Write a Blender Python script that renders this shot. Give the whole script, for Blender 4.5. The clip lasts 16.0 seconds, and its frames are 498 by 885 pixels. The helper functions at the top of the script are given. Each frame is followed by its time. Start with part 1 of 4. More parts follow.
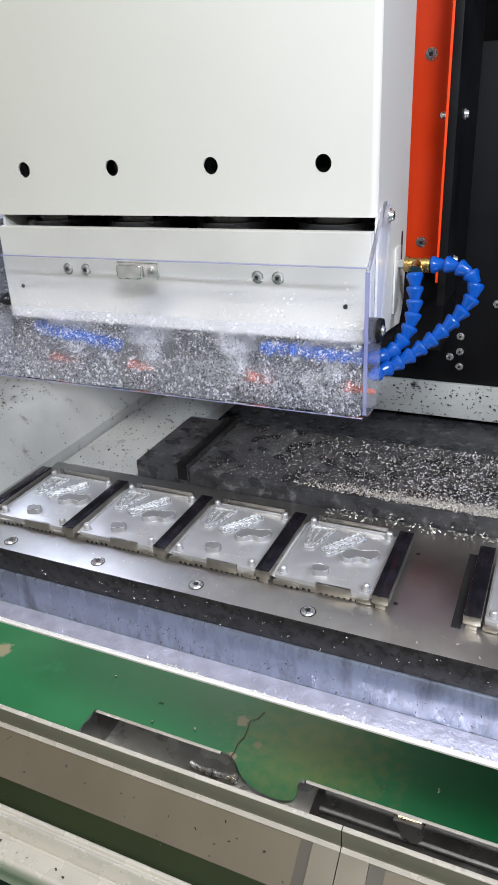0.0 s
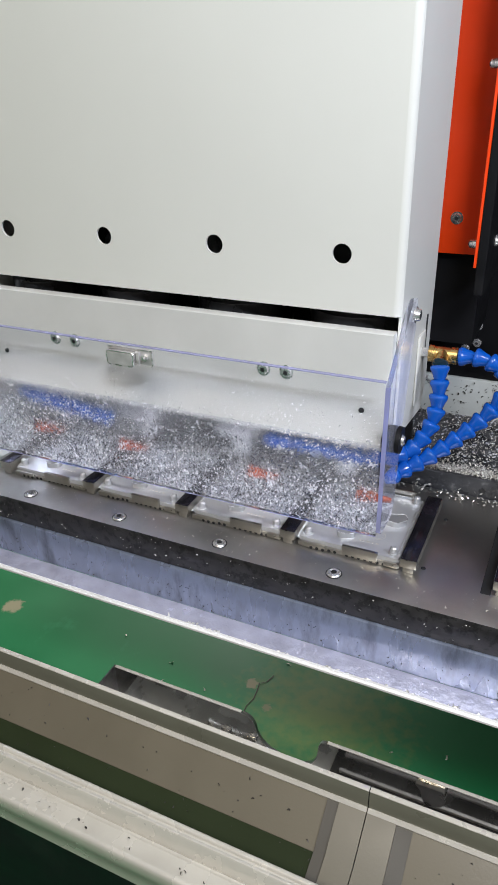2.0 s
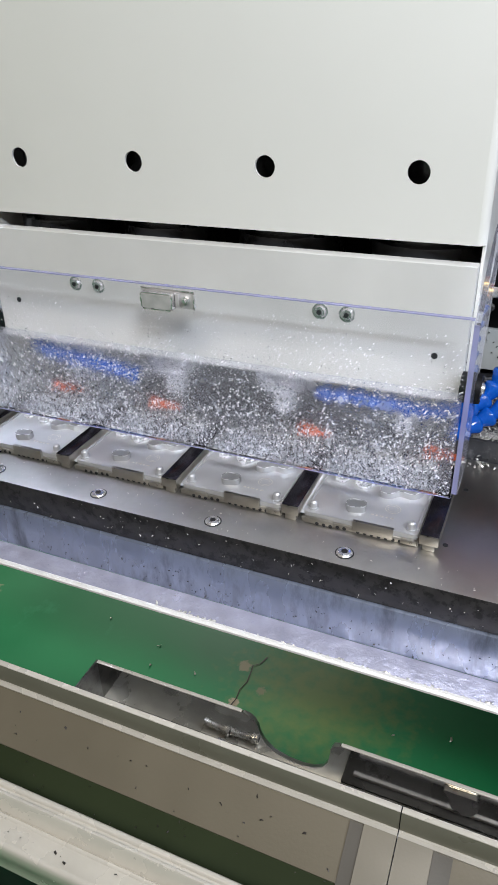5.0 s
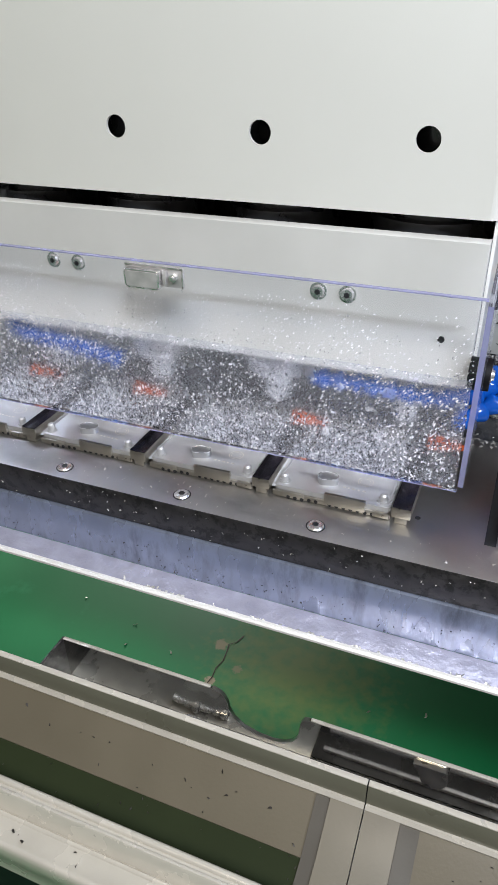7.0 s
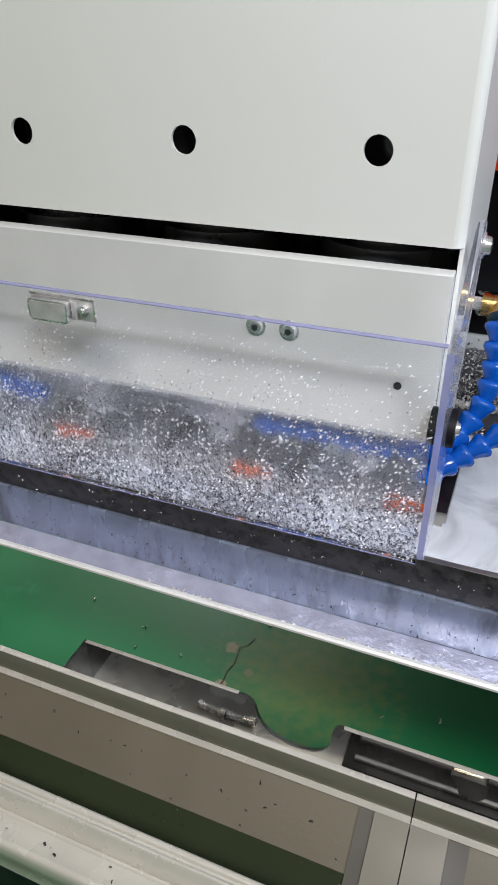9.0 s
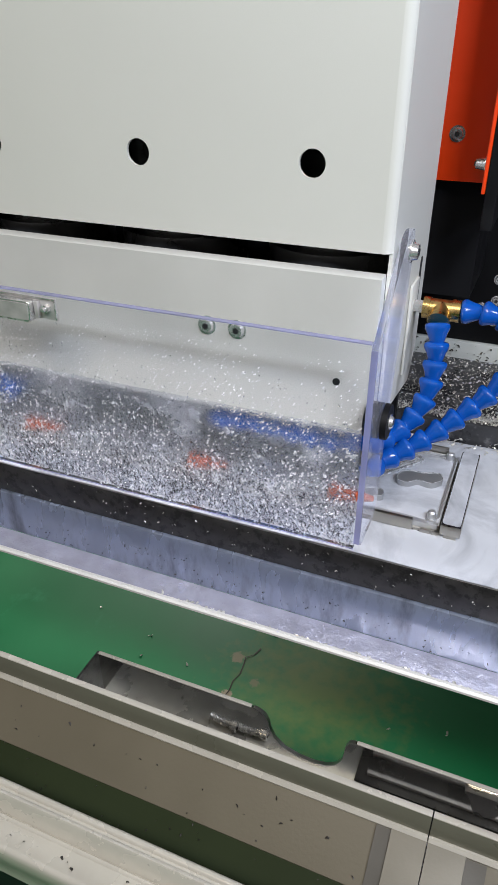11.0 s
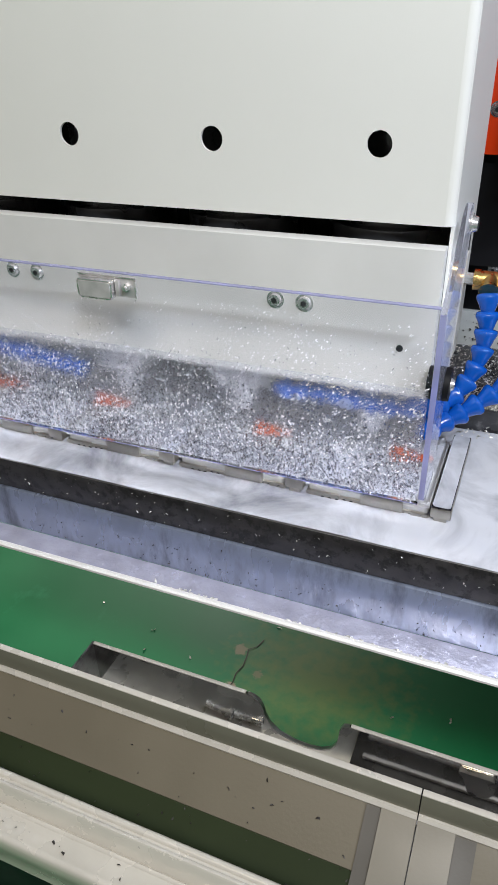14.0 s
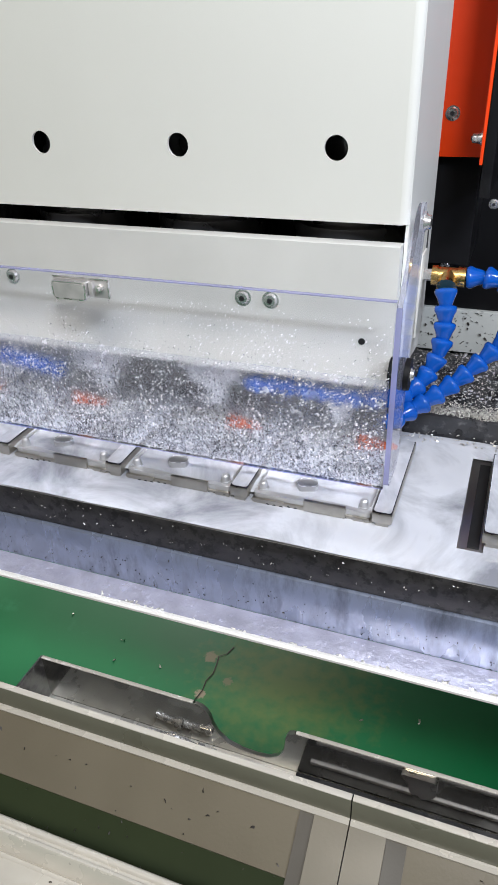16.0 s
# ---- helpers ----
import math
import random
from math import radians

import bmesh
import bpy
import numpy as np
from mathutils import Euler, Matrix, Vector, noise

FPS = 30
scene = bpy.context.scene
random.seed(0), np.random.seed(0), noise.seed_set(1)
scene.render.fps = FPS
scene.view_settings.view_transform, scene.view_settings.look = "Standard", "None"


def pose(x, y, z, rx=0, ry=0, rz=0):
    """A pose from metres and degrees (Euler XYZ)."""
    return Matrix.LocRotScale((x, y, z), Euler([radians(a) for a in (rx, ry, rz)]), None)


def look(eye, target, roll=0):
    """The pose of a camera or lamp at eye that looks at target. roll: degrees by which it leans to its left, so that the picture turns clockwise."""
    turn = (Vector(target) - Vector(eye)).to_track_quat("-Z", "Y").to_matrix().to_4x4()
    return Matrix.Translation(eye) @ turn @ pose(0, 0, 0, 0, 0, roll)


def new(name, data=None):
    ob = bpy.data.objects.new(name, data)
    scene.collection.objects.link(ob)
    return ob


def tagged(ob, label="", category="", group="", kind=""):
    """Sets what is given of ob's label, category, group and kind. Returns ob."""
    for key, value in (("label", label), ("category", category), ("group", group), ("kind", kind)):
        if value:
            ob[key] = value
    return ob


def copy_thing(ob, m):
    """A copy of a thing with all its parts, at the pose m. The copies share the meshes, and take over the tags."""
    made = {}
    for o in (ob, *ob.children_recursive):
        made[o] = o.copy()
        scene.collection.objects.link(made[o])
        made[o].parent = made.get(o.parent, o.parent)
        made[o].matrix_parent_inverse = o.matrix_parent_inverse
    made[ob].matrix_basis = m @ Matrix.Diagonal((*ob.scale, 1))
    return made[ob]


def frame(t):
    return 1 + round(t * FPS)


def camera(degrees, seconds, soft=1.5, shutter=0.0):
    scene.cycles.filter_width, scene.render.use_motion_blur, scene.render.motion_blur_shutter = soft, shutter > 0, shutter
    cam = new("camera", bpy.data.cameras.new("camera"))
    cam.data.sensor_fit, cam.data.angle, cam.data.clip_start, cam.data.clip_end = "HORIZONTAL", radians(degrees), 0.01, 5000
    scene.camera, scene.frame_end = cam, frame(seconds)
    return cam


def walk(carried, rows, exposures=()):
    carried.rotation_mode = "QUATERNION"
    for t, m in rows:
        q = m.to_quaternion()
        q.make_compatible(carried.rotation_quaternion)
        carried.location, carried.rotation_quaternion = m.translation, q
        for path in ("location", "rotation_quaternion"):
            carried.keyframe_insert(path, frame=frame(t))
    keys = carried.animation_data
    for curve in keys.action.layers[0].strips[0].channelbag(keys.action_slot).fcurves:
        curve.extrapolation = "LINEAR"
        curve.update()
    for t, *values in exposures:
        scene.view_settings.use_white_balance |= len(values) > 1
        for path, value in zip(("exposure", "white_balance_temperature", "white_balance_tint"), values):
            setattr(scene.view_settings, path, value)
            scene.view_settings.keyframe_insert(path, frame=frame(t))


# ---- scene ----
# ---------------- camera ----------------
cam = camera(39.24, 16.0, soft=0.85, shutter=0.25)

# seconds, eye (x, y, z), tilt, lean, turn (degrees) of the hand-held camera
EYES = (
    (0.0, 0.2279, -0.6227, 0.5415, 64.52, -3.20, 25.18), (0.5, 0.2165, -0.6238, 0.5412, 63.95, -2.60, 25.42),
    (1.0, 0.2053, -0.6279, 0.5360, 63.76, -2.00, 25.79), (1.5, 0.2035, -0.6264, 0.5323, 63.21, -2.05, 25.59),
    (2.0, 0.1978, -0.6224, 0.5194, 62.05, -1.75, 25.92), (2.5, 0.1913, -0.6163, 0.5130, 61.14, -1.59, 25.91),
    (3.0, 0.1785, -0.6025, 0.5068, 60.93, -1.38, 25.01), (3.5, 0.1519, -0.5888, 0.4921, 60.59, -1.64, 24.90),
    (3.7, 0.1451, -0.5824, 0.4798, 60.03, -1.96, 24.73), (5.8, 0.1498, -0.5434, 0.4554, 59.86, -1.60, 23.83),
    (6.0, 0.1571, -0.5441, 0.4532, 59.43, -1.46, 23.35), (6.5, 0.1515, -0.5390, 0.4434, 58.33, -1.60, 23.69),
    (7.0, 0.1535, -0.5363, 0.4396, 58.51, -0.99, 22.70), (7.5, 0.1489, -0.5285, 0.4344, 58.40, -0.78, 22.48),
    (8.0, 0.1409, -0.5223, 0.4292, 57.70, -0.87, 22.70), (8.2, 0.1355, -0.5331, 0.4211, 58.73, -0.52, 22.25),
    (10.3, 0.1100, -0.5344, 0.4425, 58.38, -0.57, 23.51), (10.5, 0.1097, -0.5364, 0.4367, 58.89, -0.38, 23.34),
    (11.0, 0.1075, -0.5379, 0.4352, 59.20, -0.14, 22.89), (11.5, 0.1065, -0.5365, 0.4348, 59.00, -0.20, 23.23),
    (12.0, 0.1190, -0.5370, 0.4300, 59.06, -0.95, 23.26), (12.5, 0.1207, -0.5409, 0.4317, 59.12, -0.91, 23.48),
    (13.0, 0.1202, -0.5395, 0.4291, 59.00, -1.06, 23.40), (13.5, 0.1201, -0.5359, 0.4273, 58.72, -1.26, 23.42),
    (14.0, 0.1244, -0.5365, 0.4270, 58.92, -1.68, 23.39), (14.5, 0.1316, -0.5401, 0.4273, 59.08, -2.08, 23.15),
    (15.0, 0.1475, -0.5358, 0.4288, 59.22, -2.06, 21.73), (15.5, 0.1635, -0.5282, 0.4308, 59.23, -2.27, 20.98),
    (16.0, 0.1620, -0.5216, 0.4311, 59.25, -2.18, 21.69))
walk(cam, [(t, pose(x, y, z, tilt, 0, turn) @ pose(0, 0, 0, 0, 0, lean)) for t, x, y, z, tilt, lean, turn in EYES],
     exposures=((0.0, -0.20), (1.0, -0.42), (2.0, -0.40), (7.0, -0.40), (8.0, -0.54), (10.3, -0.56), (11.0, -0.54), (12.5, -0.44), (13.5, -0.42), (15.0, -0.34), (16.0, -0.30)))

# seconds, place of the spindle head
HEAD = (
    (0.0, -0.0545, 0.2280, 0.4790), (0.5, -0.0581, 0.1111, 0.4780), (1.0, -0.0292, 0.0781, 0.4769), (1.5, -0.0278, 0.0808, 0.3623),
    (2.0, -0.0300, 0.0810, 0.3495), (2.5, -0.0403, 0.0871, 0.3499), (3.0, -0.0520, 0.0955, 0.3496), (3.5, -0.0600, 0.1031, 0.3492),
    (3.7, -0.0602, 0.1068, 0.3502), (5.8, 0.0566, 0.1227, 0.3506), (6.0, 0.0556, 0.1185, 0.3513), (6.5, 0.0553, 0.1074, 0.3502),
    (7.0, 0.0542, 0.0974, 0.3492), (7.5, 0.0483, 0.0009, 0.3461), (8.0, 0.0493, -0.0109, 0.3447), (8.2, 0.0475, -0.0216, 0.3457),
    (10.3, -0.0661, -0.0248, 0.3492), (10.5, -0.0653, -0.0181, 0.3471), (11.0, -0.0643, -0.0083, 0.3469), (11.5, -0.0349, 0.0343, 0.3485),
    (12.0, -0.0296, 0.0329, 0.3456), (12.5, -0.0297, 0.0334, 0.3405), (13.0, -0.0255, 0.0425, 0.3390), (13.5, -0.0196, 0.0547, 0.3393),
    (14.0, -0.0130, 0.0644, 0.3393), (14.5, -0.0068, 0.0732, 0.3388), (15.0, -0.0007, 0.0840, 0.3392), (15.5, 0.0052, 0.0978, 0.3395),
    (16.0, 0.0034, 0.1045, 0.3394))

# ---------------- world and lamps ----------------
world = bpy.data.worlds.new("hall")
scene.world = world
world.use_nodes = True
world.node_tree.nodes["Background"].inputs["Color"].default_value = (1.0, 0.95, 0.885, 1)
world.node_tree.nodes["Background"].inputs["Strength"].default_value = 0.32


def area_lamp(name, eye, target, sx, sy, watts, colour, spread=180):
    data = bpy.data.lights.new(name, "AREA")
    data.shape, data.size, data.size_y, data.energy, data.color = "RECTANGLE", sx, sy, watts, colour
    data.spread = radians(spread)
    ob = new(name, data)
    ob.matrix_world = look(eye, target)
    return ob


area_lamp("added_hall_light", (0.15, -1.9, 2.5), (-0.08, 0.0, 0.2), 1.6, 0.35, 45, (1.0, 0.91, 0.78))
area_lamp("machine_led_light", (0.54, -0.88, 1.10), (0.05, 0.15, 0.1), 0.3, 0.08, 18, (0.82, 0.88, 1.0))
area_lamp("machine_led_light", (-0.98, 0.26, 0.66), (-0.10, 0.03, 0.0), 0.35, 0.08, 0.5, (0.72, 0.80, 1.0), 55)
area_lamp("machine_led_light", (1.00, -0.22, 0.95), (0.05, 0.12, 0.2), 0.3, 0.08, 11.0, (0.76, 0.82, 1.0))
# Added lamp with a narrow spread, brightens the floor's left under the table.
area_lamp("added_hall_light", (-3.2, 8.0, 3.0), (-1.75, 0.6, -0.83), 0.8, 0.3, 26, (1.0, 0.98, 0.93), 26)

# ---------------- materials ----------------


def mat(name, colour, rough=0.5, metal=0.0, vary=0.12, scale=30.0, bump=0.0, bump_scale=200.0, rough_vary=0.1, second=None, mask=(0.5, 0.62),
        mask_scale=6.0, transmission=0.0, ior=1.45, coat=0.0, per_object=0.0, stretch=(1, 1, 1), emit=0.0):
    m = bpy.data.materials.new(name)
    m.use_nodes = True
    nt = m.node_tree
    n, l = nt.nodes, nt.links
    b = n["Principled BSDF"]
    b.inputs["Metallic"].default_value = metal
    b.inputs["IOR"].default_value = ior
    b.inputs["Transmission Weight"].default_value = transmission
    b.inputs["Coat Weight"].default_value = coat
    if emit:
        b.inputs["Emission Color"].default_value = (*colour, 1)
        b.inputs["Emission Strength"].default_value = emit
    co = n.new("ShaderNodeTexCoord")
    mp = n.new("ShaderNodeMapping")
    mp.inputs["Scale"].default_value = stretch
    l.new(co.outputs["Object"], mp.inputs["Vector"])
    big = n.new("ShaderNodeTexNoise")
    big.inputs["Scale"].default_value, big.inputs["Detail"].default_value = scale, 6
    fine = n.new("ShaderNodeTexNoise")
    fine.inputs["Scale"].default_value, fine.inputs["Detail"].default_value = bump_scale, 4
    l.new(mp.outputs[0], big.inputs["Vector"])
    l.new(mp.outputs[0], fine.inputs["Vector"])
    ramp = n.new("ShaderNodeMapRange")
    ramp.inputs["From Min"].default_value, ramp.inputs["From Max"].default_value = 0.3, 0.7
    ramp.inputs["To Min"].default_value, ramp.inputs["To Max"].default_value = 1 - vary, 1 + vary
    l.new(big.outputs["Fac"], ramp.inputs["Value"])
    mul = n.new("ShaderNodeMix")
    mul.data_type, mul.blend_type = "RGBA", "MULTIPLY"
    mul.inputs[0].default_value = 1.0
    mul.inputs[6].default_value = (*colour, 1)
    l.new(ramp.outputs[0], mul.inputs[7])
    out = mul.outputs[2]
    if second:
        blot = n.new("ShaderNodeTexNoise")
        blot.inputs["Scale"].default_value, blot.inputs["Detail"].default_value, blot.inputs["Roughness"].default_value = mask_scale, 8, 0.65
        l.new(mp.outputs[0], blot.inputs["Vector"])
        mr = n.new("ShaderNodeMapRange")
        mr.inputs["From Min"].default_value, mr.inputs["From Max"].default_value = mask
        l.new(blot.outputs["Fac"], mr.inputs["Value"])
        mix = n.new("ShaderNodeMix")
        mix.data_type = "RGBA"
        l.new(mr.outputs[0], mix.inputs[0])
        l.new(out, mix.inputs[6])
        mix.inputs[7].default_value = (*second, 1)
        out = mix.outputs[2]
    if per_object:
        info = n.new("ShaderNodeObjectInfo")
        pr = n.new("ShaderNodeMapRange")
        pr.inputs["To Min"].default_value, pr.inputs["To Max"].default_value = 1 - per_object, 1 + per_object
        l.new(info.outputs["Random"], pr.inputs["Value"])
        mo = n.new("ShaderNodeMix")
        mo.data_type, mo.blend_type = "RGBA", "MULTIPLY"
        mo.inputs[0].default_value = 1.0
        l.new(out, mo.inputs[6])
        l.new(pr.outputs[0], mo.inputs[7])
        out = mo.outputs[2]
    l.new(out, b.inputs["Base Color"])
    rr = n.new("ShaderNodeMapRange")
    rr.inputs["From Min"].default_value, rr.inputs["From Max"].default_value = 0.3, 0.7
    rr.inputs["To Min"].default_value, rr.inputs["To Max"].default_value = max(rough - rough_vary, 0.02), min(rough + rough_vary, 1)
    l.new(big.outputs["Fac"], rr.inputs["Value"])
    l.new(rr.outputs[0], b.inputs["Roughness"])
    if bump:
        bp = n.new("ShaderNodeBump")
        bp.inputs["Strength"].default_value, bp.inputs["Distance"].default_value = bump, 0.002
        l.new(fine.outputs["Fac"], bp.inputs["Height"])
        l.new(bp.outputs[0], b.inputs["Normal"])
    return m


M_WHITE = mat("white_powder_coat", (0.70, 0.695, 0.645), 0.38, vary=0.035, scale=3, bump=0.05, bump_scale=900, rough_vary=0.06)
M_PANEL = mat("silver_grey_paint", (0.60, 0.60, 0.565), 0.4, vary=0.06, scale=9, bump=0.05, bump_scale=700)
M_BLACK = mat("black_paint", (0.006, 0.006, 0.007), 0.55, vary=0.3, scale=14, ior=1.28, bump=0.05, bump_scale=400, second=(0.018, 0.018, 0.018), mask=(0.6, 0.75))
# Holes and sockets are solid plugs, their inner shade put into this colour.
M_DARK = mat("dark_steel_and_cavity_shade", (0.03, 0.03, 0.032), 0.45, vary=0.3, scale=20, metal=0.3)
M_SPIN = mat("blackened_steel", (0.13, 0.13, 0.132), 0.27, 0.8, vary=0.3, scale=20)
M_RED = mat("red_orange_enamel", (0.95, 0.060, 0.005), 0.4, vary=0.06, scale=12, bump=0.04, bump_scale=600)
M_BLUE = mat("blue_plastic", (0.003, 0.078, 0.40), 0.15, vary=0.1, scale=60, coat=0.2)
M_ORANGE = mat("orange_plastic", (0.38, 0.062, 0.012), 0.4, vary=0.1, scale=60)
M_BRASS = mat("brass", (0.62, 0.42, 0.16), 0.28, 1.0, vary=0.15, scale=80, bump=0.1, bump_scale=500)
M_CHROME = mat("bright_steel", (0.76, 0.75, 0.74), 0.24, 0.8, vary=0.12, scale=120)
M_NOSE = mat("turned_steel", (0.78, 0.78, 0.79), 0.3, 0.55, vary=0.15, scale=40, stretch=(1, 1, 12))
M_SATIN = mat("satin_nickel", (0.62, 0.60, 0.59), 0.42, 0.5, vary=0.1, scale=120)
M_STEEL = mat("ground_tool_steel", (0.52, 0.51, 0.49), 0.40, 1.0, vary=0.10, scale=9, bump=0.05, bump_scale=500, rough_vary=0.05,
              second=(0.40, 0.39, 0.375), mask=(0.48, 0.72), mask_scale=7)
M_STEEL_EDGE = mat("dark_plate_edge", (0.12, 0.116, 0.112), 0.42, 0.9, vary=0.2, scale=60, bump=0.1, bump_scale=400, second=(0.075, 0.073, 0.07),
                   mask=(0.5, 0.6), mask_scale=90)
M_GALV = mat("galvanised_blue_grey_steel", (0.35, 0.40, 0.52), 0.30, 0.6, vary=0.16, scale=16, bump=0.08, bump_scale=300, second=(0.15, 0.17, 0.21),
             mask=(0.5, 0.66), mask_scale=16, stretch=(1.4, 1, 0.4))
M_TRAY = mat("wet_sheet_steel", (0.70, 0.69, 0.80), 0.16, 0.55, vary=0.15, scale=40, bump=0.8, bump_scale=75, rough_vary=0.12)
M_LIP = mat("cream_painted_edge", (0.82, 0.81, 0.77), 0.35, vary=0.06, scale=30)
M_ALU = mat("milled_aluminium", (0.54, 0.545, 0.555), 0.38, 0.6, vary=0.07, scale=30, bump=0.08, bump_scale=700, rough_vary=0.08)
# M_ALU again, darkened for the shade at the bosses' sides.
M_BOSS = mat("shaded_milled_aluminium", (0.43, 0.435, 0.44), 0.36, 0.6, vary=0.07, scale=30, bump=0.08, bump_scale=700)
M_RIB = mat("aluminium_ribs_and_highlights", (0.80, 0.81, 0.82), 0.28, 0.6, vary=0.2, scale=160, bump=0.1, bump_scale=900)
M_NICKEL = mat("nickel_grey_clip_steel", (0.46, 0.44, 0.40), 0.34, 1.0, vary=0.1, scale=60, bump=0.05, bump_scale=500)
M_BAR = mat("dark_blued_steel", (0.035, 0.033, 0.042), 0.2, 0.7, vary=0.4, scale=40, rough_vary=0.1, second=(0.055, 0.045, 0.065), mask=(0.52, 0.7), mask_scale=18)
M_GRANITE = mat("oily_black_table", (0.055, 0.056, 0.06), 0.3, 0.2, vary=0.35, scale=30, bump=0.4, bump_scale=160, second=(0.2, 0.2, 0.2), mask=(0.56, 0.72),
                mask_scale=60)
# Enamel of M_CAST darkened for the head's shadow on side casting and flange.
M_CAST_SHADED = mat("shaded_grey_enamel", (0.37, 0.385, 0.365), 0.5, vary=0.12, scale=12, bump=0.08, bump_scale=300, second=(0.2, 0.2, 0.19), mask=(0.6, 0.68), mask_scale=30)
M_CAST = mat("pale_grey_enamel", (0.54, 0.56, 0.53), 0.45, vary=0.1, scale=12, bump=0.08, bump_scale=300, second=(0.2, 0.2, 0.19), mask=(0.62, 0.68), mask_scale=42)
M_BEIGE = mat("beige_grey_enamel", (0.120, 0.104, 0.072), 0.34, ior=1.28, vary=0.06, scale=14, bump=0.04, bump_scale=400)
M_RAIL = mat("grey_green_enamel", (0.125, 0.125, 0.092), 0.34, vary=0.07, scale=18, bump=0.04, bump_scale=400)
# The dark reflection across the glossy beige panel is put into this colour.
M_OLIVE = mat("dark_olive_reflection", (0.019, 0.026, 0.010), 0.55, vary=0.12, scale=10, ior=1.2)
M_CREAM = mat("cream_aluminium_profile", (0.53, 0.50, 0.43), 0.26, 0.2, vary=0.06, scale=30, rough_vary=0.06, bump=0.03, bump_scale=300)
M_MIRROR = mat("polished_stainless", (0.56, 0.545, 0.50), 0.09, 1.0, vary=0.15, scale=9, rough_vary=0.05, bump=0.03, bump_scale=60)
M_NICKEL_DULL = mat("dull_stainless", (0.56, 0.55, 0.51), 0.28, 0.6, vary=0.2, scale=30)
M_CHIP = mat("aluminium_chips", (0.72, 0.70, 0.65), 0.45, 0.6, vary=0.3, scale=300)
M_SPECK = mat("dark_swarf", (0.05, 0.045, 0.04), 0.45, 0.6, vary=0.4, scale=300)
M_ACRYL = mat("clear_acrylic", (0.85, 0.86, 0.885), 0.02, vary=0.0, transmission=1.0, ior=1.2, rough_vary=0.01)
M_ACRYL_SIDE = mat("lavender_tinted_acrylic", (0.88, 0.89, 0.98), 0.04, vary=0.03, scale=20, transmission=0.93, ior=1.07, rough_vary=0.03)
M_ACRYL_EDGE = mat("violet_tinted_acrylic_edge", (0.52, 0.53, 0.80), 0.12, vary=0.1, transmission=0.6, ior=1.45)
M_DROP = mat("water_drops", (0.96, 0.97, 1.0), 0.03, vary=0.0, transmission=1.0, ior=1.33, rough_vary=0.01)

# Pale drops with lamp glints put into their colour; the first also makes froth.
M_FOAM_GLINT = mat("milky_froth_and_glints", (0.80, 0.81, 0.85), 0.12, vary=0.1, scale=90, transmission=0.45, ior=1.33)
M_GLINT_DROP = mat("glint_spray", (0.95, 0.95, 0.97), 0.08, vary=0.02, transmission=0.1, ior=1.33)
M_FILM = mat("hazy_water_film", (0.90, 0.91, 0.96), 0.19, vary=0.06, scale=60, transmission=0.94, ior=1.12, rough_vary=0.1, bump=0.5, bump_scale=420)
M_BARS = mat("pale_beige_enamel", (0.125, 0.111, 0.079), 0.36, vary=0.05, scale=14, bump=0.04, bump_scale=400)
# Strips beside the end bars, darker than the beige panel.
M_STRIP = mat("brown_grey_strip", (0.055, 0.048, 0.035), 0.5, vary=0.08, scale=20, bump=0.04, bump_scale=400)


def coolant_material():
    """Milky coolant whose clouds curl into one another; their pale tone also carries lamp reflections."""
    m = mat("milky_coolant", (0.66, 0.68, 0.72), 0.10, vary=0.1, scale=9, bump=0.12, bump_scale=22, rough_vary=0.05, ior=1.36)
    n, l = m.node_tree.nodes, m.node_tree.links
    b = n["Principled BSDF"]
    milk = b.inputs["Base Color"].links[0].from_socket
    co = n.new("ShaderNodeTexCoord")
    swirl = n.new("ShaderNodeTexNoise")
    swirl.inputs["Scale"].default_value, swirl.inputs["Detail"].default_value = 8.0, 7
    swirl.inputs["Distortion"].default_value, swirl.inputs["Roughness"].default_value = 0.7, 0.6
    l.new(co.outputs["Object"], swirl.inputs["Vector"])
    mr = n.new("ShaderNodeMapRange")
    mr.inputs["From Min"].default_value, mr.inputs["From Max"].default_value = 0.42, 0.66
    l.new(swirl.outputs["Fac"], mr.inputs["Value"])
    mix = n.new("ShaderNodeMix")
    mix.data_type = "RGBA"
    l.new(mr.outputs[0], mix.inputs[0])
    l.new(milk, mix.inputs[6])
    mix.inputs[7].default_value = (0.25, 0.26, 0.29, 1)
    l.new(mix.outputs[2], b.inputs["Base Color"])
    return m


M_COOLANT = coolant_material()


